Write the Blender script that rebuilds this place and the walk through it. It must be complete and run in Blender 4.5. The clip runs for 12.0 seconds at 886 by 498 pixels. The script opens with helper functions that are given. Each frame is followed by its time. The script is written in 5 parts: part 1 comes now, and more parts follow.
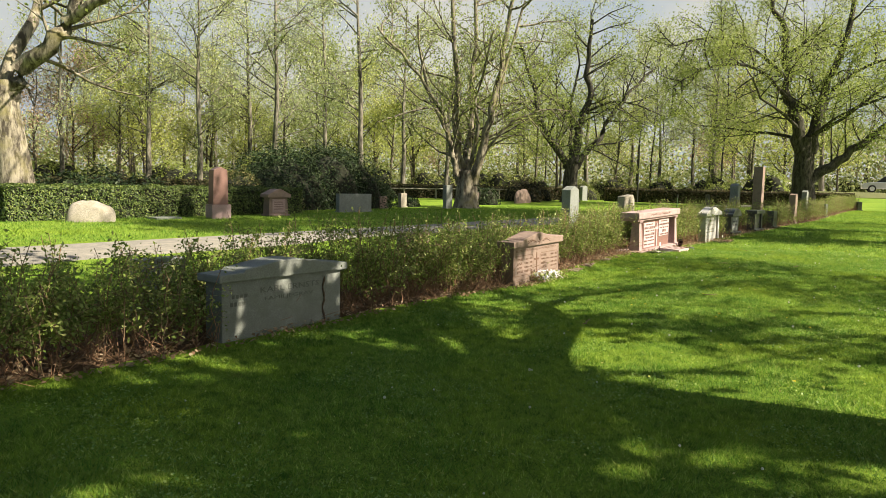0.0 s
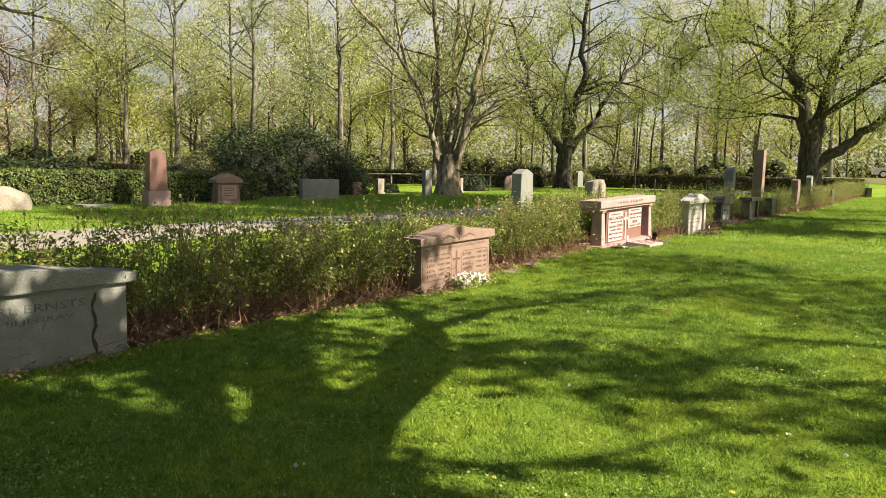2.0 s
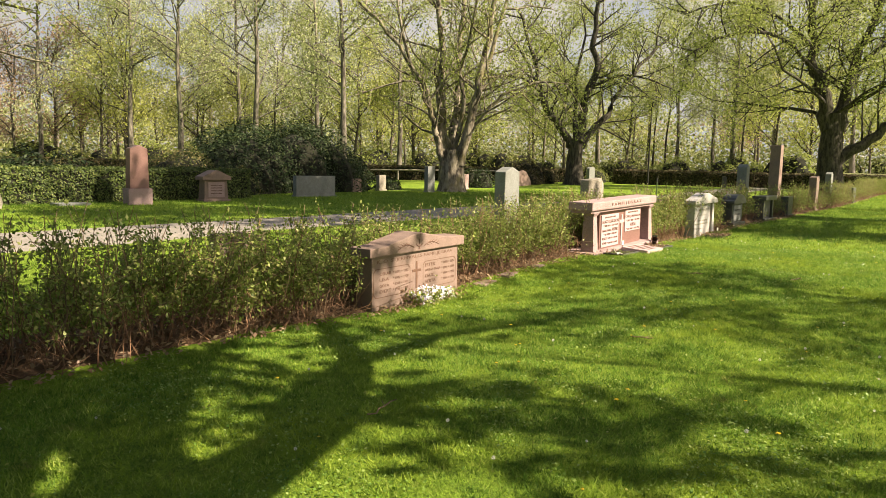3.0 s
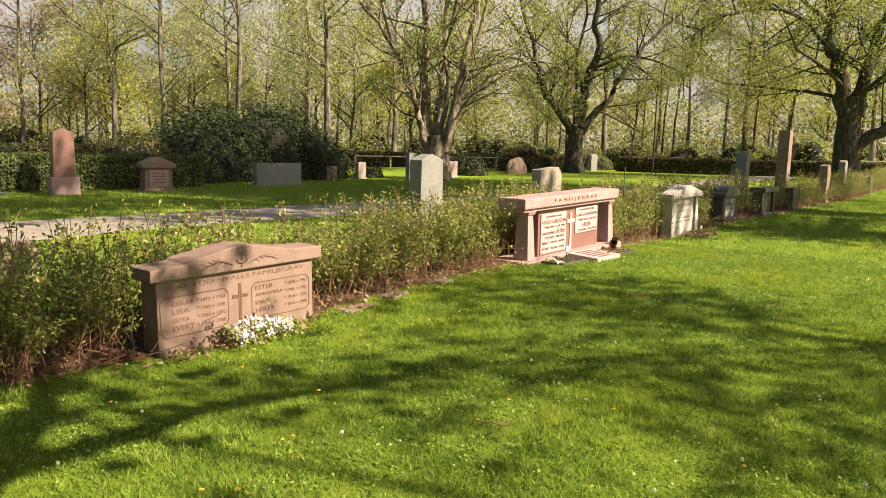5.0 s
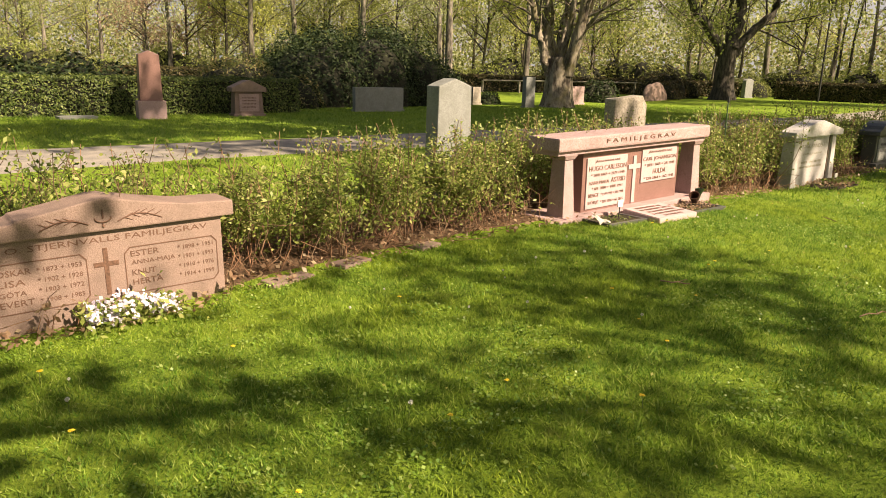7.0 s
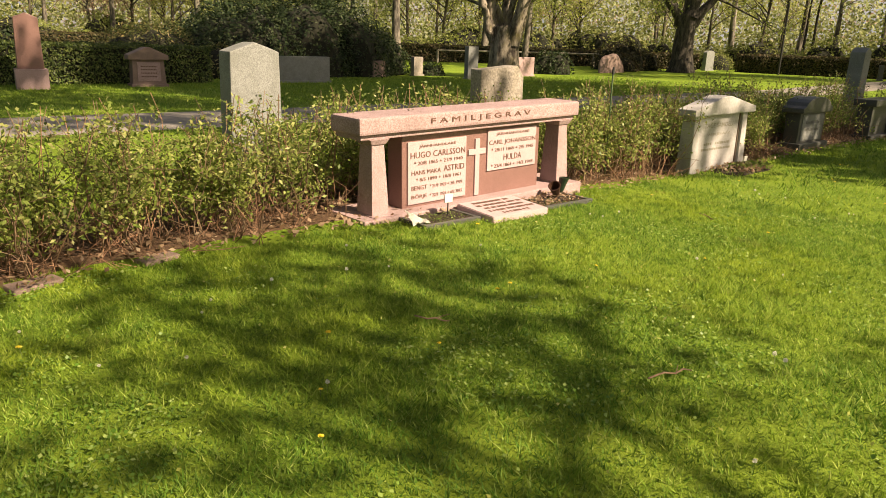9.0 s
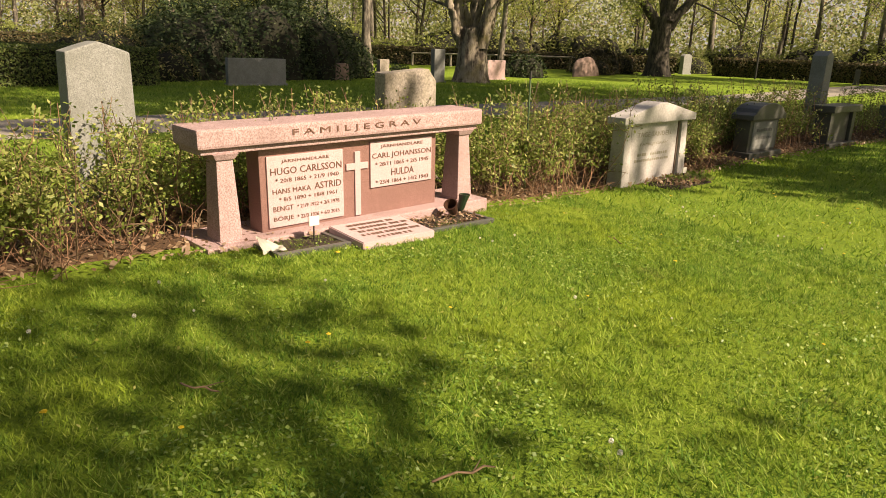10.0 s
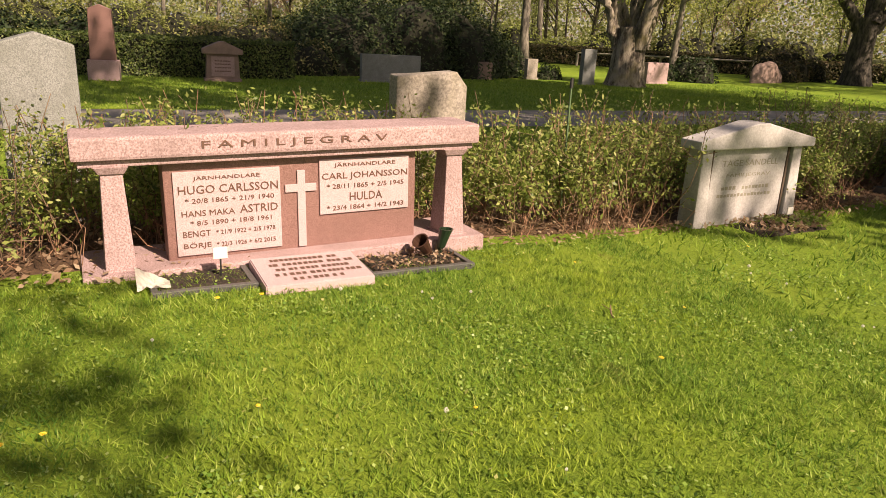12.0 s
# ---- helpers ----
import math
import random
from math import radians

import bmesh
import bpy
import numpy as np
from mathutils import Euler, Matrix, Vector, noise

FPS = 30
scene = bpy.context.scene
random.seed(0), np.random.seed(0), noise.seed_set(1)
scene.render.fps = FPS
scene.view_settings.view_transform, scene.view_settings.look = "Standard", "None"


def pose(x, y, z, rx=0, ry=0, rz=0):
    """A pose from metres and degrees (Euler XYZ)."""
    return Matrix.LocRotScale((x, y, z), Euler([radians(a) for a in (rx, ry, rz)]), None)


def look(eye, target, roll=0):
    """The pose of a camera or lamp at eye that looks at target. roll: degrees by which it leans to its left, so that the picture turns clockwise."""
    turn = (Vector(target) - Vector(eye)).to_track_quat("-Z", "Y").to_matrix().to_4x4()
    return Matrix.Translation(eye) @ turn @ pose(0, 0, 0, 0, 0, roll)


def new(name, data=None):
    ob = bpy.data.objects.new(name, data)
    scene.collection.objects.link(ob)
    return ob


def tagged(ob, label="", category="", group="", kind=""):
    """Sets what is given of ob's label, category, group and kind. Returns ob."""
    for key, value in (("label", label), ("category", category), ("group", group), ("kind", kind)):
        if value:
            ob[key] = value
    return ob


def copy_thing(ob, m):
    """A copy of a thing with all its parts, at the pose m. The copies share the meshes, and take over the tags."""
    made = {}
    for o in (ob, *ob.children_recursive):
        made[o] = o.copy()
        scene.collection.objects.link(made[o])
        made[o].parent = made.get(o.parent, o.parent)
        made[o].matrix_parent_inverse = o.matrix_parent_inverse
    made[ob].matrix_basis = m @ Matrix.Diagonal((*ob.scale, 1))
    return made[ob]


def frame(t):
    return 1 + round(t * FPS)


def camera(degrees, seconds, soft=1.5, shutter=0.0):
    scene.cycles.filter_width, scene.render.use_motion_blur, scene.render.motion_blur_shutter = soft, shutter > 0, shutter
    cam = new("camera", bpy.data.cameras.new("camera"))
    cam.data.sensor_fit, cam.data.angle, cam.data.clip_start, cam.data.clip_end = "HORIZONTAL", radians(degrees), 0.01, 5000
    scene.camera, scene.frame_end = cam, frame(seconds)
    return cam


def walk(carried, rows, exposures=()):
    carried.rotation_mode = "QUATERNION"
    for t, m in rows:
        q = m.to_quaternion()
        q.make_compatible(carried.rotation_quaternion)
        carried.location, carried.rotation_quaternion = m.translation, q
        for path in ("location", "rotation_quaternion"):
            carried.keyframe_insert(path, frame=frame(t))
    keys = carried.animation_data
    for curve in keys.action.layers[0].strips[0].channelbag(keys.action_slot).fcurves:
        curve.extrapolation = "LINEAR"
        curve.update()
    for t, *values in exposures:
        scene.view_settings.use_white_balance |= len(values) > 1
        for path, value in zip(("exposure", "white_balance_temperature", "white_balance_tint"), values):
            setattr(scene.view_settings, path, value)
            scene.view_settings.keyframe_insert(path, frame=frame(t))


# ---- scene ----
cam = camera(63.6, 12.0, 0.85)
PATH = [
    (0.0, (-0.134, 0.622, 1.22), (-1.303, 2.234, 1.036), 1.3),
    (0.5, (-0.178, 1.251, 1.194), (-1.349, 2.861, 1.003), 1.4),
    (1, (-0.156, 1.836, 1.188), (-1.327, 3.444, 0.982), 1.3),
    (1.5, (-0.233, 2.442, 1.202), (-1.406, 4.048, 0.989), 1.4),
    (2, (-0.3, 3.048, 1.192), (-1.484, 4.644, 0.969), 1.3),
    (2.5, (-0.324, 3.634, 1.232), (-1.532, 5.21, 0.999), 1.4),
    (3, (-0.445, 4.236, 1.243), (-1.665, 5.803, 1.006), 1.3),
    (3.2, (-0.462, 4.463, 1.24), (-1.68, 6.032, 0.999), 1.6),
    (4.8, (-0.595, 6.446, 1.27), (-1.846, 7.984, 1.007), 1.5),
    (5, (-0.628, 6.667, 1.27), (-1.879, 8.203, 0.995), 1.4),
    (5.5, (-0.669, 7.272, 1.276), (-1.918, 8.805, 0.97), 1.4),
    (6, (-0.706, 7.853, 1.303), (-1.982, 9.358, 0.974), 1.6),
    (6.5, (-0.776, 8.345, 1.309), (-2.241, 9.666, 0.976), 1.9),
    (6.7, (-0.778, 8.516, 1.293), (-2.289, 9.752, 0.856), 2.0),
    (8.3, (-0.813, 9.846, 1.318), (-2.285, 11.079, 0.759), 2.0),
    (8.5, (-0.802, 10.043, 1.276), (-2.267, 11.284, 0.718), 2.1),
    (9, (-0.845, 10.637, 1.276), (-2.294, 11.896, 0.717), 2.0),
    (9.5, (-0.823, 11.185, 1.291), (-2.257, 12.467, 0.743), 2.1),
    (10, (-0.853, 11.71, 1.284), (-2.285, 12.993, 0.733), 2.2),
    (10.5, (-0.857, 12.234, 1.306), (-2.288, 13.519, 0.756), 2.3),
    (11, (-0.906, 12.677, 1.325), (-2.337, 13.963, 0.777), 2.4),
    (11.5, (-1.007, 13.066, 1.336), (-2.505, 14.271, 0.785), 2.6),
    (12, (-0.99, 13.451, 1.338), (-2.686, 14.341, 0.762), 3.2),
]
walk(cam, [(t, look(eye, target, roll)) for t, eye, target, roll in PATH],
     [(0.0, 1.34, 7000, 5), (2.5, 1.38, 7500, 11), (6.0, 1.26, 8100, 18), (9.0, 1.10, 8350, 17), (12.0, 0.90, 7800, 25)])

# ---- light ----
SUN_AZ, SUN_EL = 18.0, 40.0  # azimuth from +x towards +y, elevation
world = bpy.data.worlds.new("sky")
scene.world = world
world.use_nodes = True
_wn = world.node_tree.nodes
_sky = _wn.new("ShaderNodeTexSky")
_sky.sky_type, _sky.sun_disc = "NISHITA", False
_sky.sun_elevation, _sky.sun_rotation = radians(SUN_EL), radians(90 - SUN_AZ)
_sky.air_density, _sky.dust_density, _sky.ozone_density = 1.1, 2.5, 1.0
world.node_tree.links.new(_sky.outputs["Color"], _wn["Background"].inputs["Color"])
_wn["Background"].inputs["Strength"].default_value = 0.047
sun_data = bpy.data.lights.new("sun", "SUN")
sun_data.energy, sun_data.angle, sun_data.color = 5.0, radians(0.5), (1.0, 0.91, 0.74)
SUN_DIR = Vector((math.cos(radians(SUN_EL)) * math.cos(radians(SUN_AZ)), math.cos(radians(SUN_EL)) * math.sin(radians(SUN_AZ)), math.sin(radians(SUN_EL))))
sun = new("sun", sun_data)
sun.matrix_world = look((0, 0, 30), Vector((0, 0, 30)) - SUN_DIR)


# ---- materials ----
def material(name):
    m = bpy.data.materials.new(name)
    m.use_nodes = True
    return m, m.node_tree.nodes, m.node_tree.links, m.node_tree.nodes["Principled BSDF"]


def ramp(nodes, links, fac, stops):
    r = nodes.new("ShaderNodeValToRGB")
    while len(r.color_ramp.elements) < len(stops):
        r.color_ramp.elements.new(0.5)
    for e, (p, c) in zip(r.color_ramp.elements, stops):
        e.position, e.color = p, (*c, 1)
    links.new(fac, r.inputs["Fac"])
    return r.outputs["Color"]


def noise_tex(nodes, links, scale, detail=4, rough=0.6, coord="Object"):
    tc = nodes.new("ShaderNodeTexCoord")
    n = nodes.new("ShaderNodeTexNoise")
    n.inputs["Scale"].default_value, n.inputs["Detail"].default_value, n.inputs["Roughness"].default_value = scale, detail, rough
    links.new(tc.outputs[coord], n.inputs["Vector"])
    return n.outputs["Fac"]


def mix(nodes, links, fac, a, b, mode="MIX"):
    m = nodes.new("ShaderNodeMix")
    m.data_type, m.blend_type = "RGBA", mode
    for sock, v in ((m.inputs["Factor"], fac), (m.inputs["A"], a), (m.inputs["B"], b)):
        if isinstance(v, bpy.types.NodeSocket):
            links.new(v, sock)
        elif isinstance(v, tuple):
            sock.default_value = (*v, 1)
        else:
            sock.default_value = v
    return m.outputs["Result"]


def bump(nodes, links, bsdf, height, strength, distance):
    b = nodes.new("ShaderNodeBump")
    b.inputs["Strength"].default_value, b.inputs["Distance"].default_value = strength, distance
    links.new(height, b.inputs["Height"])
    links.new(b.outputs["Normal"], bsdf.inputs["Normal"])


def granite(name, dark, light, stain, rough=0.6, grain=160, stain_amount=0.55):
    m, n, l, p = material(name)
    speck = ramp(n, l, noise_tex(n, l, grain, 3, 0.7), [(0.36, dark), (0.62, light)])
    patch = ramp(n, l, noise_tex(n, l, 4.5, 6, 0.65), [(0.42, (0, 0, 0)), (0.72, (stain_amount,) * 3)])
    l.new(mix(n, l, patch, speck, stain), p.inputs["Base Color"])
    p.inputs["Roughness"].default_value = rough
    bump(n, l, p, noise_tex(n, l, 70, 5, 0.7), 0.35, 0.006)
    return m


def bark(name, a, b, scale=9.0, moss=None):
    m, n, l, p = material(name)
    tc = n.new("ShaderNodeTexCoord")
    mp = n.new("ShaderNodeMapping")
    mp.inputs["Scale"].default_value = (1, 1, 0.28)
    l.new(tc.outputs["Object"], mp.inputs["Vector"])
    nz = n.new("ShaderNodeTexNoise")
    nz.inputs["Scale"].default_value, nz.inputs["Detail"].default_value, nz.inputs["Roughness"].default_value = scale, 8, 0.75
    l.new(mp.outputs["Vector"], nz.inputs["Vector"])
    c = ramp(n, l, nz.outputs["Fac"], [(0.42, a), (0.58, b)])
    if moss:
        c = mix(n, l, ramp(n, l, noise_tex(n, l, 1.7, 5), [(0.5, (0, 0, 0)), (0.66, (0.7, 0.7, 0.7))]), c, moss)
    l.new(c, p.inputs["Base Color"])
    p.inputs["Roughness"].default_value = 0.95
    bump(n, l, p, nz.outputs["Fac"], 0.9, 0.03)
    return m


def leaf(name, a, b, c, glow=0.45, rough=0.45, spec=0.4):
    """Leaves: colour by island, light passing through."""
    m, n, l, p = material(name)
    g = n.new("ShaderNodeNewGeometry")
    col = ramp(n, l, g.outputs["Random Per Island"], [(0.0, a), (0.55, b), (1.0, c)])
    l.new(col, p.inputs["Base Color"])
    p.inputs["Roughness"].default_value = rough
    p.inputs["Specular IOR Level"].default_value = spec
    t = n.new("ShaderNodeBsdfTranslucent")
    l.new(col, t.inputs["Color"])
    s = n.new("ShaderNodeMixShader")
    s.inputs[0].default_value = glow
    l.new(p.outputs[0], s.inputs[1])
    l.new(t.outputs[0], s.inputs[2])
    l.new(s.outputs[0], n["Material Output"].inputs["Surface"])
    return m


def plain(name, col, rough=0.6, metal=0.0, vary=0.25, scale=20):
    m, n, l, p = material(name)
    d = tuple(v * (1 - vary) for v in col)
    l.new(ramp(n, l, noise_tex(n, l, scale, 5), [(0.35, d), (0.65, col)]), p.inputs["Base Color"])
    p.inputs["Roughness"].default_value, p.inputs["Metallic"].default_value = rough, metal
    return m


def ground_material():
    m, n, l, p = material("lawn_ground")
    fine = ramp(n, l, noise_tex(n, l, 55, 4, 0.75), [(0.32, (0.05, 0.105, 0.012)), (0.68, (0.23, 0.36, 0.04))])
    patch = ramp(n, l, noise_tex(n, l, 0.8, 5, 0.6), [(0.40, (0, 0, 0)), (0.70, (0.6, 0.6, 0.6))])
    c = mix(n, l, patch, fine, (0.27, 0.36, 0.045))
    bare = ramp(n, l, noise_tex(n, l, 2.3, 6, 0.7), [(0.66, (0, 0, 0)), (0.78, (0.6, 0.6, 0.6))])
    c = mix(n, l, bare, c, (0.13, 0.10, 0.045))
    l.new(c, p.inputs["Base Color"])
    p.inputs["Roughness"].default_value = 0.9
    p.inputs["Specular IOR Level"].default_value = 0.15
    bump(n, l, p, noise_tex(n, l, 90, 4, 0.8), 0.8, 0.03)
    return m


def litter_material(name, a, b, c):
    m, n, l, p = material(name)
    l.new(ramp(n, l, noise_tex(n, l, 34, 7, 0.8), [(0.3, a), (0.52, b), (0.7, c)]), p.inputs["Base Color"])
    p.inputs["Roughness"].default_value = 0.95
    bump(n, l, p, noise_tex(n, l, 45, 6, 0.8), 0.9, 0.03)
    return m


def blade_material():
    """Grass blades: colour by blade, with yellower and browner patches in the turf."""
    m = leaf("grass_blades", (0.075, 0.19, 0.026), (0.21, 0.365, 0.052), (0.42, 0.51, 0.145), 0.42, 0.6, 0.14)
    n, l = m.node_tree.nodes, m.node_tree.links
    old = next(x for x in n if x.bl_idname == "ShaderNodeValToRGB").outputs["Color"]
    yellow = ramp(n, l, noise_tex(n, l, 0.55, 5, 0.65), [(0.44, (0, 0, 0)), (0.66, (0.55, 0.55, 0.55))])
    c = mix(n, l, yellow, old, (0.42, 0.50, 0.05))
    deep = ramp(n, l, noise_tex(n, l, 1.9, 4, 0.6), [(0.50, (0, 0, 0)), (0.66, (0.5, 0.5, 0.5))])
    c = mix(n, l, deep, c, (0.07, 0.19, 0.03))
    brown = ramp(n, l, noise_tex(n, l, 2.7, 6, 0.7), [(0.60, (0, 0, 0)), (0.72, (0.65, 0.65, 0.65))])
    c = mix(n, l, brown, c, (0.27, 0.21, 0.09))
    tuft = ramp(n, l, noise_tex(n, l, 11, 4, 0.7), [(0.40, (0.75, 0.75, 0.75)), (0.52, (0, 0, 0))])
    c = mix(n, l, tuft, c, (0.055, 0.13, 0.02))
    straw = ramp(n, l, noise_tex(n, l, 17, 5, 0.75), [(0.58, (0, 0, 0)), (0.70, (0.6, 0.6, 0.6))])
    c = mix(n, l, straw, c, (0.48, 0.50, 0.17))
    l.new(c, n["Principled BSDF"].inputs["Base Color"])
    l.new(c, n["Translucent BSDF"].inputs["Color"])
    return m


M_GROUND = ground_material()
M_BLADE = blade_material()
M_CLOVER = leaf("clover_leaf", (0.10, 0.22, 0.03), (0.20, 0.33, 0.06), (0.36, 0.46, 0.15), 0.35, 0.4, 0.4)
M_BED = litter_material("leaf_litter", (0.035, 0.02, 0.012), (0.12, 0.065, 0.035), (0.24, 0.15, 0.085))
M_SOIL = litter_material("dark_soil", (0.012, 0.009, 0.007), (0.04, 0.028, 0.02), (0.10, 0.07, 0.045))
M_FOREST = litter_material("forest_floor", (0.05, 0.06, 0.02), (0.11, 0.12, 0.035), (0.19, 0.16, 0.07))
M_PATH = granite("worn_asphalt", (0.13, 0.12, 0.115), (0.27, 0.25, 0.23), (0.36, 0.32, 0.28), 0.9, 120, 0.7)
M_PINK = granite("pink_granite", (0.218, 0.134, 0.132), (0.504, 0.370, 0.390), (0.210, 0.153, 0.152), 0.8, 110, 0.55)
M_RED = granite("red_granite", (0.135, 0.066, 0.058), (0.29, 0.165, 0.152), (0.15, 0.085, 0.075), 0.45, 150, 0.4)
M_PLATE = granite("pale_pink_plate", (0.361, 0.248, 0.255), (0.541, 0.420, 0.455), (0.344, 0.260, 0.265), 0.7, 150, 0.4)
M_ROSE = granite("weathered_rose_granite", (0.165, 0.108, 0.096), (0.31, 0.222, 0.198), (0.13, 0.098, 0.084), 0.8, 150, 0.6)
M_GREY = granite("grey_granite", (0.117, 0.126, 0.126), (0.279, 0.293, 0.293), (0.108, 0.117, 0.099), 0.75, 140, 0.6)
M_WHITE = granite("pale_limestone", (0.37, 0.36, 0.365), (0.51, 0.495, 0.505), (0.232, 0.224, 0.205), 0.8, 60, 0.55)
M_BOULDER = granite("rough_pale_granite", (0.195, 0.172, 0.155), (0.40, 0.36, 0.325), (0.180, 0.162, 0.108), 0.95, 45, 0.75)
M_DARK = granite("dark_granite", (0.03, 0.032, 0.033), (0.09, 0.09, 0.09), (0.12, 0.125, 0.11), 0.4, 150, 0.5)
M_LETTER = plain("engraved_brown", (0.14, 0.075, 0.055), 0.9)
M_LETTER_D = plain("engraved_dark", (0.16, 0.085, 0.06), 0.9, 0, 0.5, 60)
M_LETTER_G = plain("engraved_grey", (0.12, 0.125, 0.12), 0.9)
M_LETTER_F = plain("faded_letter", (0.30, 0.28, 0.22), 0.9)
# dark brown of the climber stems, also painted shade in the column gaps
M_GROOVE = plain("gap_shade_and_stem_brown", (0.10, 0.07, 0.05), 0.95)
M_BARK = bark("grey_brown_bark", (0.03, 0.025, 0.02), (0.13, 0.11, 0.088), 9, (0.11, 0.11, 0.045))
M_BARK_DK = bark("dark_bark", (0.016, 0.014, 0.012), (0.075, 0.066, 0.054), 9)
M_BARK_PALE = bark("pale_lichen_bark", (0.045, 0.036, 0.028), (0.30, 0.265, 0.215), 5, (0.17, 0.15, 0.06))
M_BIRCH = bark("birch_bark", (0.04, 0.035, 0.03), (0.24, 0.215, 0.18), 3.0)
M_TWIG = plain("hedge_twig", (0.24, 0.16, 0.10), 0.9, 0, 0.5)
M_TWIG_RED = plain("red_brown_twig", (0.33, 0.18, 0.11), 0.9, 0, 0.55, 9)
M_HEDGE_LEAF = leaf("hedge_leaf", (0.11, 0.175, 0.035), (0.25, 0.32, 0.075), (0.46, 0.47, 0.18), 0.46)
M_LIME = leaf("lime_leaf", (0.18, 0.23, 0.055), (0.28, 0.335, 0.095), (0.38, 0.42, 0.16), 0.5, 0.65, 0.12)
M_YOUNG = leaf("young_yellow_leaf", (0.34, 0.38, 0.09), (0.43, 0.46, 0.13), (0.52, 0.53, 0.22), 0.5, 0.65, 0.12)
M_BIRCH_LEAF = leaf("birch_leaf", (0.28, 0.33, 0.14), (0.38, 0.42, 0.21), (0.48, 0.50, 0.31), 0.5, 0.65, 0.12)
# leaf green darkened to carry the deep shade inside the woods
M_SHADY_LEAF = leaf("shade_darkened_leaf", (0.10, 0.13, 0.035), (0.19, 0.22, 0.07), (0.28, 0.28, 0.12), 0.4, 0.65, 0.12)
M_BROWN_LEAF = leaf("copper_bud", (0.24, 0.14, 0.09), (0.36, 0.25, 0.17), (0.44, 0.35, 0.25), 0.4)
M_RHODO = leaf("rhododendron_leaf", (0.012, 0.026, 0.010), (0.028, 0.05, 0.018), (0.06, 0.08, 0.03), 0.10, 0.5, 0.22)
M_YEW = leaf("clipped_hedge_leaf", (0.03, 0.06, 0.012), (0.085, 0.13, 0.03), (0.20, 0.24, 0.07), 0.25, 0.5)
M_BROWNHEDGE = leaf("brown_green_hedge_leaf", (0.05, 0.035, 0.018), (0.07, 0.075, 0.025), (0.10, 0.06, 0.03), 0.2, 0.6)
M_MIXED_LEAF = leaf("mixed_evergreen_leaf", (0.05, 0.08, 0.02), (0.14, 0.16, 0.05), (0.38, 0.30, 0.14), 0.3, 0.5)
# near-black colour for solid cores, painting the shade deep inside the foliage
M_CORE = plain("inside_shade", (0.02, 0.022, 0.012), 1.0, 0, 0.6, 6)
M_PETAL = leaf("white_lilac_petal", (0.46, 0.42, 0.60), (0.66, 0.63, 0.74), (0.80, 0.78, 0.80), 0.25, 0.6)
M_DANDELION = leaf("yellow_petal", (0.75, 0.52, 0.03), (0.80, 0.62, 0.05), (0.82, 0.70, 0.18), 0.2, 0.6)
M_SEED = leaf("white_seed_head", (0.6, 0.6, 0.55), (0.7, 0.7, 0.66), (0.8, 0.8, 0.75), 0.3, 0.8)
M_STALK = plain("green_stalk", (0.15, 0.22, 0.06), 0.7)
M_SIGN = plain("white_plastic_label", (0.75, 0.74, 0.70), 0.4, 0, 0.08)
M_STEEL = plain("dark_metal", (0.035, 0.035, 0.035), 0.5, 0.3)
M_VASE = plain("dark_green_plastic", (0.012, 0.03, 0.014), 0.35)
M_CLAY = plain("dark_brown_plastic", (0.05, 0.022, 0.014), 0.45)
M_PAPER = plain("crumpled_white_paper", (0.72, 0.70, 0.66), 0.8, 0, 0.12)
M_ROD = plain("green_coated_rod", (0.12, 0.20, 0.10), 0.5)
M_CARPAINT = plain("silver_car_paint", (0.55, 0.56, 0.58), 0.3, 0.5, 0.05)
M_CARPAINT_D = plain("white_car_paint", (0.75, 0.75, 0.74), 0.3, 0.0, 0.05)
M_GLASS = plain("tinted_car_glass", (0.03, 0.035, 0.04), 0.1)
M_TYRE = plain("black_tyre", (0.02, 0.02, 0.02), 0.9)
M_GRAVEL = litter_material("pale_gravel_road", (0.30, 0.27, 0.23), (0.42, 0.39, 0.34), (0.52, 0.48, 0.43))

# ---- building helpers ----
ORIGIN = {}


def thing(name, at, label, category, group="", kind=""):
    ob = new(name)
    ob.empty_display_size = 0.2
    ob.location = at
    ORIGIN[ob.name] = Vector(at)
    return tagged(ob, label, category, group, kind)


def part(name, bm, mat, parent, label=""):
    """Links a bmesh or mesh, given in world coordinates, as one mesh object under a thing or part."""
    if isinstance(bm, bmesh.types.BMesh):
        me = bpy.data.meshes.new(name)
        bm.to_mesh(me)
        bm.free()
    else:
        me = bm
    if mat and not me.materials:
        me.materials.append(mat)
    ob = new(name, me)
    if parent is not None:
        o = ORIGIN[parent.name]
        me.transform(Matrix.Translation(-o))
        ob.parent = parent
        ORIGIN[ob.name] = o
    else:
        ORIGIN[ob.name] = Vector((0, 0, 0))
    if label:
        ob["label"] = label
    return ob


def alone(name, bm, mat, label, category, group="", kind=""):
    return tagged(part(name, bm, mat, None), label, category, group, kind)


def mesh_from(name, verts, faces, smooth=False):
    me = bpy.data.meshes.new(name)
    me.from_pydata([tuple(v) for v in verts], [], faces)
    if smooth:
        me.polygons.foreach_set("use_smooth", [True] * len(me.polygons))
    me.update()
    return me


def quads_mesh(name, v):
    """v: (n, k, 3) corners of n loose faces."""
    n, k = v.shape[:2]
    me = bpy.data.meshes.new(name)
    me.vertices.add(n * k)
    me.vertices.foreach_set("co", v.reshape(-1).astype(np.float32))
    me.loops.add(n * k)
    me.loops.foreach_set("vertex_index", np.arange(n * k, dtype=np.int32))
    me.polygons.add(n)
    me.polygons.foreach_set("loop_start", np.arange(0, n * k, k, dtype=np.int32))
    me.update(calc_edges=True)
    return me


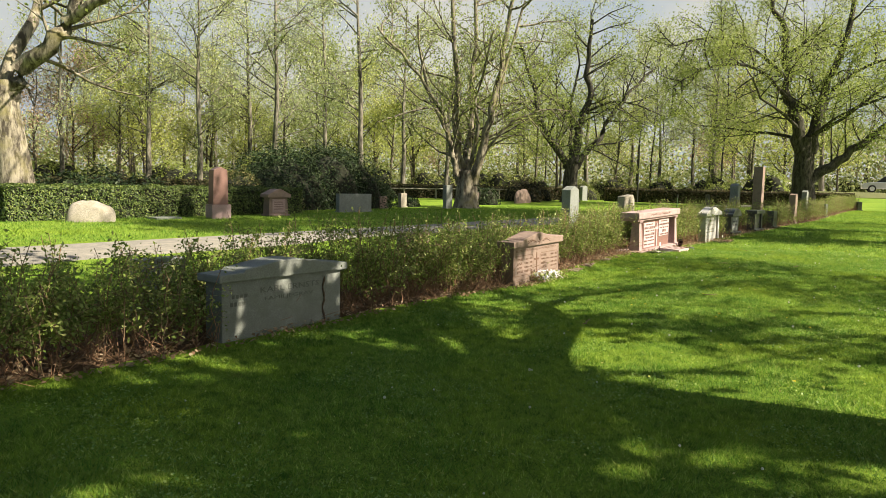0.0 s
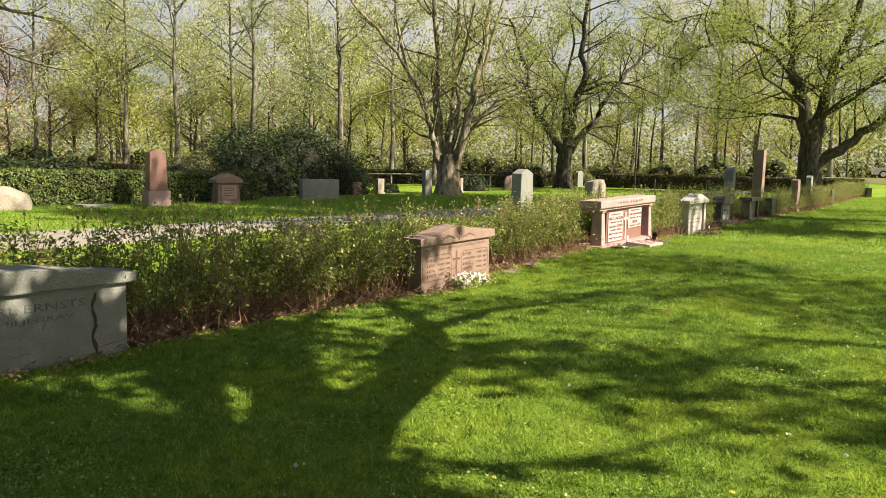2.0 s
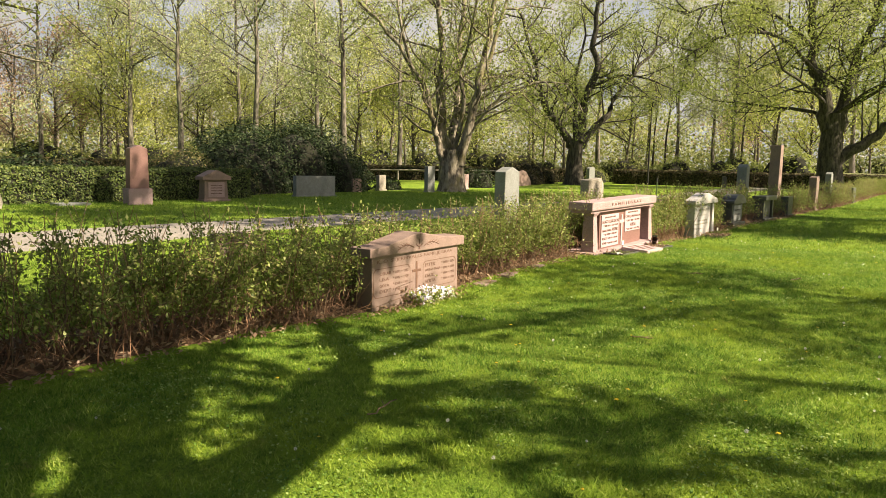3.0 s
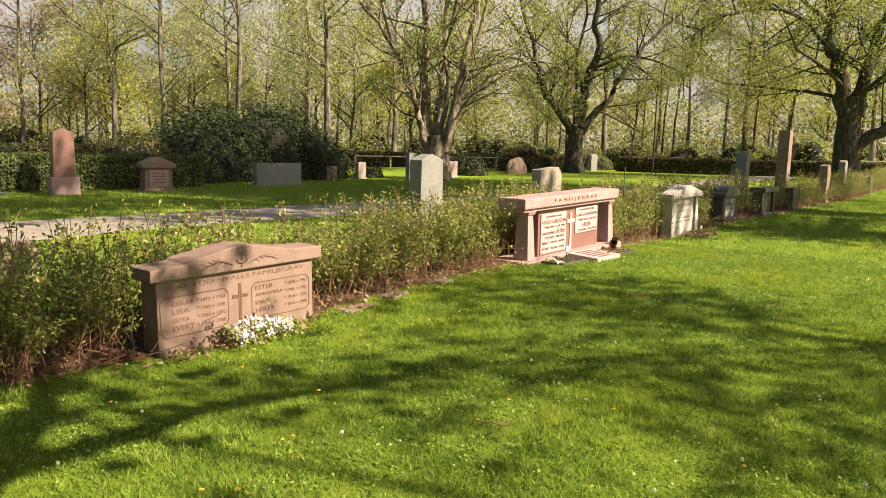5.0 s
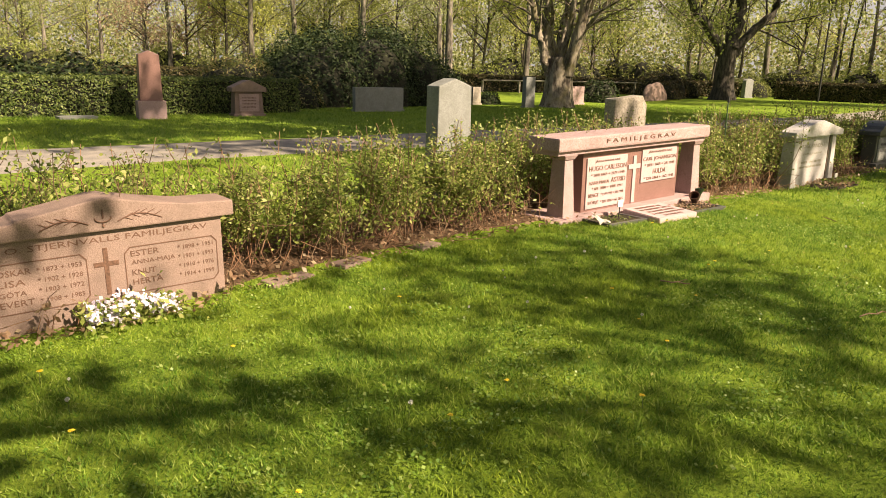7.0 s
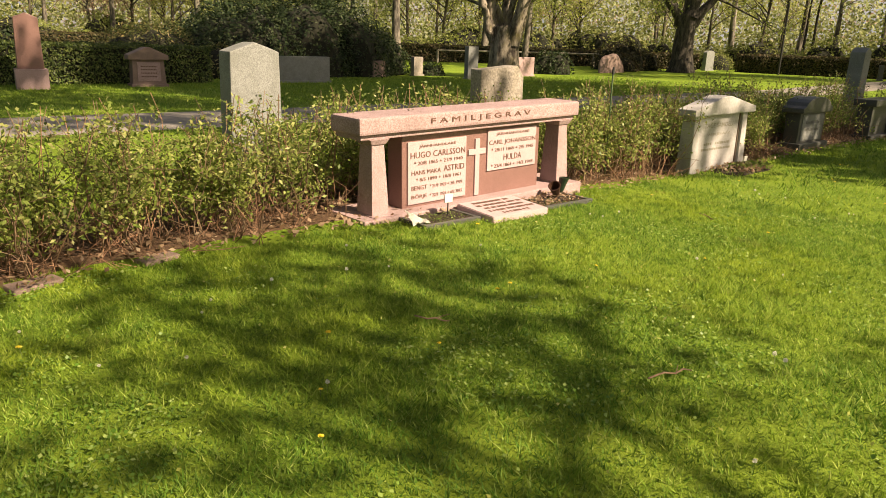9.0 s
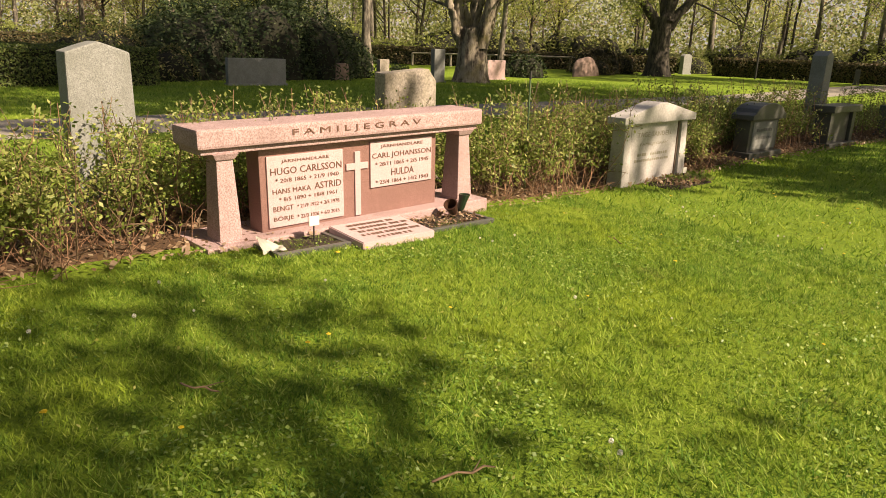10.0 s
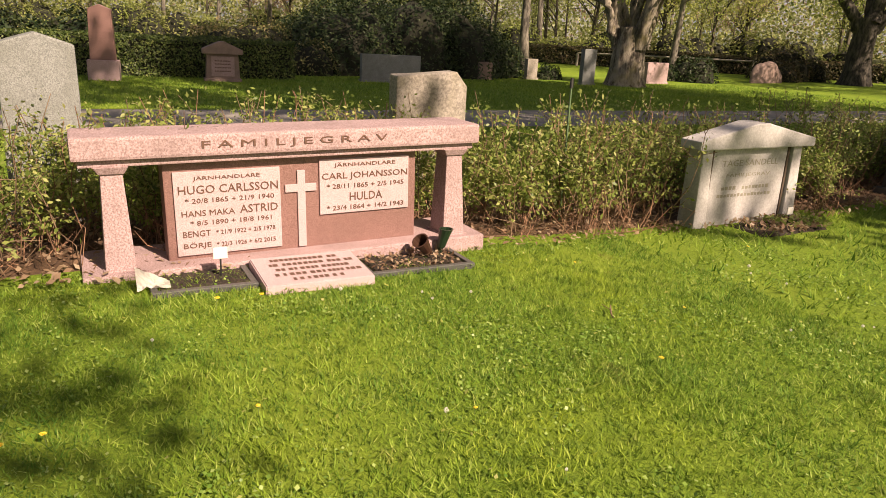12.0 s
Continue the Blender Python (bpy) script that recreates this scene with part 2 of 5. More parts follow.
def leaves_mesh(name, pos, size, rng, up=0.3, slim=0.55, normals=None, droop=0.0):
    """Loose pointed leaves at pos (n, 3), with random turn; normals lean them towards a direction."""
    n = len(pos)
    nrm = rng.normal(size=(n, 3))
    nrm[:, 2] += up * 2
    if normals is not None:
        nrm = nrm * 0.55 + normals
    nrm /= np.linalg.norm(nrm, axis=1, keepdims=True) + 1e-9
    a = np.cross(nrm, rng.normal(size=(n, 3)))
    a /= np.linalg.norm(a, axis=1, keepdims=True) + 1e-9
    a[:, 2] -= droop
    a /= np.linalg.norm(a, axis=1, keepdims=True) + 1e-9
    b = np.cross(nrm, a)
    s = (size * rng.uniform(0.6, 1.35, n))[:, None]
    v = np.stack([pos - a * s * 0.5, pos + b * s * slim * 0.5 - a * s * 0.05 + nrm * s * 0.06, pos + a * s * 0.5, pos - b * s * slim * 0.5 - a * s * 0.05 + nrm * s * 0.06], axis=1)
    return quads_mesh(name, v)


def tubes(name, lines, sides=6):
    """Tapered round branches: lines of (points, radii)."""
    V, F = [], []
    for pts, rad in lines:
        base = len(V)
        k = sides if rad[0] > 0.03 else (4 if rad[0] > 0.012 else 3)
        for i, p in enumerate(pts):
            d = (pts[min(i + 1, len(pts) - 1)] - pts[max(i - 1, 0)])
            d = d / (np.linalg.norm(d) + 1e-9)
            u = np.cross(d, (0.0, 0.0, 1.0) if abs(d[2]) < 0.9 else (1.0, 0.0, 0.0))
            u /= np.linalg.norm(u)
            w = np.cross(d, u)
            for j in range(k):
                an = 2 * math.pi * j / k
                V.append(p + (u * math.cos(an) + w * math.sin(an)) * rad[i])
        for i in range(len(pts) - 1):
            for j in range(k):
                a, b = base + i * k + j, base + i * k + (j + 1) % k
                F.append((a, b, b + k, a + k))
    return mesh_from(name, V, F, True)


def grow(lines, tips, rng, start, way, length, r0, depth, kids=5, bend=0.22, lift=0.15, spread=0.9, shrink=0.55, first=0.3, taper=0.35):
    """One branch with its side branches. tips gathers (points) of the outermost twigs."""
    n = 7 if depth > 1 else 5
    way = np.array(way, float) / np.linalg.norm(way)
    p, pts = np.array(start, float), [np.array(start, float)]
    for i in range(n - 1):
        way = way + rng.normal(size=3) * bend * 0.5 + np.array((0, 0, lift * 0.4))
        way /= np.linalg.norm(way)
        p = p + way * length / (n - 1)
        pts.append(p)
    rad = [max(r0 * (1 - (1 - taper) * i / (n - 1)), 0.004) for i in range(n)]
    lines.append((pts, rad))
    if depth == 0:
        tips.append(pts)
        return pts
    for k in range(kids):
        f = first + (1 - first) * (k + rng.uniform(0.1, 0.9)) / kids
        i = min(int(f * (n - 1)), n - 2)
        q = pts[i] + (pts[i + 1] - pts[i]) * (f * (n - 1) - i)
        d = pts[i + 1] - pts[i]
        d /= np.linalg.norm(d)
        side = rng.normal(size=3)
        side -= d * side.dot(d)
        side /= np.linalg.norm(side)
        grow(lines, tips, rng, q, d * (1 - spread * 0.45) + side * spread, length * shrink * rng.uniform(0.7, 1.2) * (1.15 - 0.45 * f), rad[i] * 0.52, depth - 1, kids, bend, lift * 0.8, spread, shrink, 0.15, taper)
    tips.append(pts[-3:])
    return pts


def leaf_cloud(tips, rng, per, scatter, start=0.25):
    out = []
    for pts in tips:
        a = np.array(pts)
        f = rng.uniform(start, 1.0, per) * (len(a) - 1)
        i = np.minimum(f.astype(int), len(a) - 2)
        q = a[i] + (a[i + 1] - a[i]) * (f - i)[:, None]
        out.append(q + rng.normal(size=(per, 3)) * scatter)
    return np.concatenate(out)


def slab(profile, x_front, depth, bevel=0.008):
    """An upright stone: outline in (y, z), its front at x_front, going back by depth."""
    bm = bmesh.new()
    f = bm.faces.new([bm.verts.new((x_front - depth, y, z)) for y, z in profile])
    r = bmesh.ops.extrude_face_region(bm, geom=[f])
    bmesh.ops.translate(bm, vec=(depth, 0, 0), verts=[g for g in r["geom"] if isinstance(g, bmesh.types.BMVert)])
    bmesh.ops.recalc_face_normals(bm, faces=bm.faces)
    if bevel:
        bmesh.ops.bevel(bm, geom=bm.edges[:], offset=bevel, segments=2, affect="EDGES", profile=0.6)
    return bm


def block(x0, x1, y0, y1, z0, z1, bevel=0.006):
    return slab([(y0, z0), (y1, z0), (y1, z1), (y0, z1)], x1, x1 - x0, bevel)


def roughen(bm, amount, scale, cuts=0):
    if cuts:
        bmesh.ops.triangulate(bm, faces=bm.faces)
        bmesh.ops.subdivide_edges(bm, edges=bm.edges[:], cuts=cuts, use_grid_fill=True)
    for v in bm.verts:
        v.co += noise.noise_vector(v.co * scale) * amount
    return bm


def frustum(cy, cx, z0, z1, hy0, hx0, hy1, hx1, bevel=0.006):
    """A tapering four-sided block."""
    bm = bmesh.new()
    lo = [bm.verts.new((cx + sx * hx0, cy + sy * hy0, z0)) for sx, sy in ((-1, -1), (1, -1), (1, 1), (-1, 1))]
    hi = [bm.verts.new((cx + sx * hx1, cy + sy * hy1, z1)) for sx, sy in ((-1, -1), (1, -1), (1, 1), (-1, 1))]
    bm.faces.new(lo[::-1])
    bm.faces.new(hi)
    for i in range(4):
        bm.faces.new((lo[i], lo[(i + 1) % 4], hi[(i + 1) % 4], hi[i]))
    if bevel:
        bmesh.ops.bevel(bm, geom=bm.edges[:], offset=bevel, segments=2, affect="EDGES", profile=0.6)
    return bm


def words(text, parent, mat, y0, y1, z0, z1, x, slope=0.0, name="inscription"):
    """Raised or cut lettering that fills y0..y1 and z0..z1 on a stone's face at x (facing +x)."""
    cu = bpy.data.curves.new(name, "FONT")
    cu.body, cu.extrude, cu.resolution_u = text, 0.01, 2
    tmp = bpy.data.objects.new("lettering", cu)
    scene.collection.objects.link(tmp)
    me = bpy.data.meshes.new_from_object(tmp.evaluated_get(bpy.context.evaluated_depsgraph_get()))
    bpy.data.objects.remove(tmp)
    co = np.array([v.co for v in me.vertices])
    lo, hi = co.min(0), co.max(0)
    out = np.empty_like(co)
    out[:, 1] = y0 + (co[:, 0] - lo[0]) / (hi[0] - lo[0]) * (y1 - y0)
    out[:, 2] = z0 + (co[:, 1] - lo[1]) / (hi[1] - lo[1]) * (z1 - z0) + slope * (out[:, 1] - y0)
    out[:, 0] = x + co[:, 2] * 0.25
    me.vertices.foreach_set("co", out.reshape(-1))
    me.materials.clear()
    me.name = name
    me.update()
    return tagged(part(name, me, mat, parent), kind="stuff")


def bars(parent, mat, y0, y1, z0, z1, x, pieces, rng, name="worn_writing"):
    """Writing worn past reading: short bars of its size."""
    bm = bmesh.new()
    w = (y1 - y0) / pieces
    for i in range(pieces):
        a = y0 + w * i
        b = a + w * rng.uniform(0.55, 0.8)
        h = (z1 - z0) * rng.uniform(0.75, 1.0)
        vs = [bm.verts.new((x + 0.002, yy, zz)) for yy, zz in ((a, z0), (b, z0), (b, z0 + h), (a, z0 + h))]
        bm.faces.new(vs)
        back = [bm.verts.new((x - 0.004, v.co.y, v.co.z)) for v in vs]
        for j in range(4):
            bm.faces.new((vs[j], back[j], back[(j + 1) % 4], vs[(j + 1) % 4]))
    return tagged(part(name, bm, mat, parent), kind="stuff")


# ---- ground ----
def smooth(a, b, v):
    t = np.clip((v - a) / (b - a), 0, 1)
    return t * t * (3 - 2 * t)


def gz(x, y):
    """Height of the ground: the lawn falls a little towards the start of the walk, the far lawn rises."""
    near = 1 - smooth(-8.0, -12.0, x)
    return -0.17 * smooth(13.0, 4.0, y) * near - 0.05 * np.exp(-((y - 17.8) / 2.2) ** 2) * near + 0.2 * smooth(33.0, 46.0, y) + 1.0 * smooth(53.0, 69.0, y) - 0.12 * np.exp(-((y - 9.6) / 1.7) ** 2) * smooth(-2.0, -4.6, x) * near


def on(x, y, lift=0.0):
    return x, y, float(gz(np.array(float(x)), np.array(float(y)))) + lift


def axis(a, b, step, far):
    core = np.arange(a, b + 1e-6, step)
    out = [b + 4, b + 12, b + 30, b + 80, b + 250, far]
    low = [-far, a - 250, a - 80, a - 30, a - 12, a - 4]
    return np.concatenate([low, core, out])


def build_ground():
    xs, ys = axis(-30, 10, 0.4, 1500), axis(-8, 72, 0.4, 1500)
    X, Y = np.meshgrid(xs, ys, indexing="ij")
    Z = gz(X, Y)
    k = len(ys)
    F = [(i * k + j, (i + 1) * k + j, (i + 1) * k + j + 1, i * k + j + 1) for i in range(len(xs) - 1) for j in range(k - 1)]
    me = mesh_from("ground", np.stack([X, Y, Z], -1).reshape(-1, 3), F, True)
    return alone("ground", me, M_GROUND, "mown green lawn with moss and worn patches", "lawn", kind="structure")


def strip(name, xs_of_y, ys, lift, mat, label, category):
    V, F = [], []
    m = 6
    for y in ys:
        a, b = xs_of_y(y)
        for i in range(m + 1):
            x = a + (b - a) * i / m
            V.append((x, y, float(gz(np.array(x), np.array(y))) + (lift if 0 < i < m else -0.02)))
    w = m + 1
    for j in range(len(ys) - 1):
        for i in range(m):
            F.append((j * w + i, j * w + i + 1, (j + 1) * w + i + 1, (j + 1) * w + i))
    return alone(name, mesh_from(name, V, F, True), mat, label, category, kind="structure")


build_ground()
_r = random.Random(4)
strip("path", lambda y: (-13.0 + 0.10 * noise.noise((0, y * 0.7, 3)), -10.45 + 0.10 * noise.noise((5, y * 0.7, 1))), np.arange(-10, 60, 0.5), 0.025, M_PATH, "worn grey asphalt footpath with pale dusty patches", "path")
strip("planting_bed", lambda y: (-6.35 + 0.1 * noise.noise((1, y * 1.3, 0)), -5.03 + 0.10 * noise.noise((0, y * 1.7, 7))), np.arange(-3, 46, 0.25), 0.02, M_BED, "bare bed of brown leaf litter under the hedge", "bed")


def forest_ground():
    """Woodland floor outside the far hedges, following the rise of the ground."""
    xs, ys = np.linspace(-400, 200, 61), np.concatenate([np.arange(-60, 62, 6), np.arange(62, 72, 1.0), (80, 120, 250, 500)])
    V = [(x, y, float(gz(np.array(x), np.array(y))) + 0.03) for x in xs for y in ys]
    k = len(ys)
    F = [(i * k + j, (i + 1) * k + j, (i + 1) * k + j + 1, i * k + j + 1) for i in range(len(xs) - 1) for j in range(k - 1)
         if ys[j] >= 62 or xs[i + 1] <= -50]
    return alone("ground_forest", mesh_from("forest_floor", V, F), M_FOREST, "shaded woodland floor with old leaves", "ground", kind="structure")


forest_ground()


# ---- family gravestones along the near hedge ----
def stone_family_portico():
    """Pink granite portico grave: lintel on two columns, red panel with two pale plates and a cross."""
    g = thing("family_grave", (-5.1, 14.66, -0.03), "pink granite portico gravestone with a red panel and pale plates", "gravestone")
    part("plinth", roughen(block(-5.42, -4.90, 13.42, 15.90, -0.12, 0.06, 0.012), 0.004, 8), M_PINK, g)
    for cy, name in ((13.62, "column"), (15.70, "column")):
        c = part(name, frustum(cy, -5.07, 0.05, 0.575, 0.080, 0.10, 0.056, 0.075), M_PINK, g)
        part("capital", frustum(cy, -5.07, 0.57, 0.61, 0.064, 0.085, 0.088, 0.105, 0.004), M_PINK, c)
        part("base", block(-5.19, -4.95, cy - 0.092, cy + 0.092, 0.045, 0.07, 0.006), M_PINK, c)
    lin = part("lintel", block(-5.33, -4.95, 13.43, 15.86, 0.645, 0.765, 0.018), M_PINK, g)
    part("moulding", block(-5.31, -4.985, 13.46, 15.83, 0.608, 0.65, 0.008), M_PINK, lin)
    words("F A M I L J E G R A V", lin, M_LETTER, 14.09, 15.20, 0.678, 0.728, -4.948)
    pan = part("panel", block(-5.22, -5.045, 13.88, 15.44, 0.05, 0.612, 0.008), M_RED, g, "polished red granite panel")
    lp = part("left_plate", block(-5.06, -5.032, 13.93, 14.54, 0.085, 0.553, 0.003), M_PLATE, pan, "pale pink lettered plate")
    rp = part("right_plate", block(-5.06, -5.032, 14.785, 15.385, 0.252, 0.580, 0.003), M_PLATE, pan, "pale pink lettered plate")
    bm = slab([(14.645, 0.07), (14.695, 0.07), (14.695, 0.40), (14.765, 0.40), (14.765, 0.445), (14.695, 0.445), (14.695, 0.525), (14.645, 0.525), (14.645, 0.445), (14.57, 0.445), (14.57, 0.40), (14.645, 0.40)], -5.033, 0.02, 0.003)
    part("cross", bm, M_PLATE, pan, "pale raised cross")
    X = -5.031
    for t, a, b, z, h in (("JÄRNHANDLARE", 14.04, 14.42, 0.500, 0.030), ("HUGO CARLSSON", 13.955, 14.525, 0.430, 0.046), ("* 20/8 1865 + 21/9 1940", 13.99, 14.50, 0.378, 0.028), ("HANS MAKA", 13.965, 14.265, 0.305, 0.033), ("ASTRID", 14.295, 14.52, 0.305, 0.046), ("* 8/5 1890 + 18/8 1961", 14.01, 14.48, 0.253, 0.028), ("BENGT", 13.965, 14.12, 0.190, 0.034), ("* 21/9 1922 + 2/5 1978", 14.15, 14.50, 0.193, 0.026), ("BÖRJE", 13.965, 14.12, 0.118, 0.042), ("* 22/3 1926 + 6/2 2015", 14.15, 14.50, 0.123, 0.026)):
        words(t, lp, M_LETTER_D, a, b, z, z + h, X)
    for t, a, b, z, h in (("JÄRNHANDLARE", 14.88, 15.29, 0.527, 0.032), ("CARL JOHANSSON", 14.80, 15.375, 0.450, 0.048), ("* 28/11 1865 + 2/5 1945", 14.83, 15.35, 0.403, 0.029), ("HULDA", 14.98, 15.20, 0.325, 0.050), ("* 23/4 1864 + 14/2 1943", 14.83, 15.35, 0.272, 0.029)):
        words(t, rp, M_LETTER_D, a, b, z, z + h, X)
    g.matrix_basis = pose(-5.1, 14.612, -0.035, 1.4)
    g.scale = (1, 0.962, 1.02)
    return g


def lying_plate():
    g = thing("memorial_plate", (-4.60, 14.55, -0.02), "pale pink granite memorial plate lying in front of the portico grave", "plate")
    bm = bmesh.new()
    lo = [bm.verts.new(p) for p in ((-4.87, 14.26, 0.025), (-4.87, 14.86, 0.025), (-4.46, 14.86, 0.0), (-4.46, 14.26, 0.0))]
    hi = [bm.verts.new(v.co + Vector((0, 0, 0.045))) for v in lo]
    for v in lo:
        v.co.z -= 0.07
    bm.faces.new(lo)
    bm.faces.new(hi)
    for i in range(4):
        bm.faces.new((lo[i], lo[(i + 1) % 4], hi[(i + 1) % 4], hi[i]))
    bmesh.ops.recalc_face_normals(bm, faces=bm.faces)
    bmesh.ops.bevel(bm, geom=bm.edges[:], offset=0.006, segments=2, affect="EDGES")
    slabp = part("slab", bm, M_PLATE, g)
    rng = np.random.default_rng(3)
    for row, (a, b) in enumerate(((14.36, 14.76), (14.34, 14.80), (14.36, 14.76), (14.34, 14.80), (14.42, 14.70))):
        bm = bmesh.new()
        x0 = -4.82 + row * 0.07
        y = a
        while y < b:
            w = rng.uniform(0.016, 0.028)
            zt = lambda x: 0.07 - (x + 4.87) * 0.025 / 0.41 + 0.0022
            bm.faces.new([bm.verts.new(p) for p in ((x0, y, zt(x0)), (x0 + 0.036, y, zt(x0 + 0.036)), (x0 + 0.036, y + w, zt(x0 + 0.036)), (x0, y + w, zt(x0)))])
            y += w * rng.choice([1.25, 1.3, 1.9])
        tagged(part("worn_writing", bm, M_LETTER, slabp), kind="stuff")


def stone_rose():
    """Low wide rose granite family stone with a peaked cap, two framed panels and a cut cross."""
    X, B = -5.0, -0.13
    g = thing("family_grave", (-5.1, 9.56, B), "weathered rose granite family gravestone with stepped cap and cut cross", "gravestone")
    body = part("body", block(X - 0.20, X, 8.84, 10.32, B - 0.1, 0.41, 0.008), M_ROSE, g)
    cap = part("cap", slab([(8.78, 0.405), (10.40, 0.405), (10.40, 0.50), (10.08, 0.512), (9.86, 0.545), (9.60, 0.592), (9.53, 0.592), (9.27, 0.545), (9.09, 0.518), (9.07, 0.50), (8.78, 0.492)], X + 0.035, 0.28, 0.010), M_ROSE, g)
    words("K. O. STJERNVALLS FAMILJEGRAV", body, M_LETTER, 8.92, 10.22, 0.325, 0.368, X - 0.001)
    for a, b in ((8.86, 9.45), (9.67, 10.28)):
        for o, w in ((0.0, 0.006),):
            bm = bmesh.new()
            c = 0.035
            ring = [(a + c, 0.0), (b - c, 0.0), (b, c), (b, 0.285 - c), (b - c, 0.285), (a + c, 0.285), (a, 0.285 - c), (a, c)]
            my, mz = (a + b) / 2, 0.1425
            out = [bm.verts.new((X + 0.003, y, z)) for y, z in ring]
            inn = [bm.verts.new((X + 0.003, y + (w if y < my else -w), z + (w if z < mz else -w))) for y, z in ring]
            for i in range(8):
                bm.faces.new((out[i], out[(i + 1) % 8], inn[(i + 1) % 8], inn[i]))
            bmesh.ops.recalc_face_normals(bm, faces=bm.faces)
            part("panel_border", bm, M_LETTER, body)
    bm = slab([(9.545, 0.02), (9.575, 0.02), (9.575, 0.19), (9.635, 0.19), (9.635, 0.218), (9.575, 0.218), (9.575, 0.30), (9.545, 0.30), (9.545, 0.218), (9.485, 0.218), (9.485, 0.19), (9.545, 0.19)], X + 0.003, 0.01, 0.002)
    part("cross", bm, M_LETTER_D, body, "dark cut cross")
    rows = (("OSKAR", "* 1873 + 1953"), ("LISA", "* 1902 + 1928"), ("GÖTA", "* 1903 + 1972"), ("EVERT", "* 1908 + 1985"))
    for i, (nm, yr) in enumerate(rows):
        z = 0.215 - i * 0.058
        words(nm, body, M_LETTER, 8.96, 8.96 + 0.036 * len(nm), z, z + 0.034, X + 0.0)
        words(yr, body, M_LETTER, 9.17, 9.42, z, z + 0.028, X + 0.0)
    rows = (("ESTER", "* 1898 + 1951", 0.18), ("ANNA-MAJA", "* 1901 + 1993", 0.28), ("KNUT", "* 1910 + 1976", 0.15), ("HERTA", "* 1914 + 1999", 0.19))
    for i, (nm, yr, w) in enumerate(rows):
        z = 0.225 - i * 0.058
        words(nm, body, M_LETTER, 9.71, 9.71 + w, z, z + 0.034, X + 0.0)
        words(yr, body, M_LETTER, 10.01, 10.25, z, z + 0.028, X + 0.0)
    # carved lamp and palm sprigs on the cap
    lamp = [(np.array((X + 0.037, 9.56 + 0.05 * math.cos(a), 0.485 - 0.028 * math.sin(a))), 0.004) for a in np.linspace(0, math.pi, 9)]
    L = [([p for p, _ in lamp], [0.005] * 9), ([np.array((X + 0.037, 9.56, 0.45)), np.array((X + 0.037, 9.56, 0.43))], [0.006, 0.012]), ([np.array((X + 0.037, 9.56, 0.48)), np.array((X + 0.037, 9.56, 0.53))], [0.008, 0.003])]
    for s in (-1, 1):
        stem = [np.array((X + 0.036, 9.56 + s * (0.085 + 0.27 * k / 6), 0.452 + 0.035 * math.sin(k * 0.55))) for k in range(7)]
        L.append((stem, [0.005] * 7))
        for k in range(1, 6):
            for d in (-1, 1):
                L.append(([stem[k], stem[k] + np.array((0, s * 0.05, 0.022 * d))], [0.005, 0.002]))
    part("carving", tubes("carving", L, 5), M_LETTER, cap, "carved oil lamp between palm sprigs")
    g.matrix_basis = pose(-5.18, 9.765, -0.175, 1.2)
    g.scale = (1, 0.912, 1)
    return g


def stone_grey():
    X, B = -5.08, -0.10
    g = thing("family_grave", (-5.2, 5.30, B), "grey granite family gravestone with stepped cap, stained dark", "gravestone")
    body = part("body", block(X - 0.22, X, 4.55, 6.03, B - 0.1, 0.43, 0.01), M_GREY, g)
    part("cap", slab([(4.50, 0.425), (6.09, 0.425), (6.09, 0.50), (5.84, 0.52), (5.62, 0.555), (5.40, 0.585), (5.20, 0.585), (4.98, 0.555), (4.78, 0.525), (4.76, 0.505), (4.50, 0.495)], X + 0.04, 0.31, 0.012), M_GREY, g)
    rng = np.random.default_rng(8)
    words("KARL ERNSTS", body, M_LETTER_G, 4.98, 5.72, 0.29, 0.345, X - 0.001)
    words("FAMILJEGRAV", body, M_LETTER_G, 5.03, 5.64, 0.205, 0.25, X - 0.001)
    bars(body, M_LETTER_G, 4.64, 4.82, 0.20, 0.24, X, 4, rng)
    bars(body, M_LETTER_G, 4.66, 4.84, 0.27, 0.31, X, 4, rng)
    # a dry climber up the face
    vines = [([np.array((X + 0.006, 5.78 + s * 0.016 * math.sin(k * 1.2 + s) + 0.01 * noise.noise((k * 0.9, 3, s)), 0.37 - k * 0.04)) for k in range(12)], [0.006] * 12) for s in (-1, 1)]
    part("climber", tubes("climber", vines, 4), M_GROOVE, body, "dry dark climber stems")
    g.matrix_basis = pose(-5.22, 5.045, -0.16)
    g.scale = (1, 0.955, 0.96)


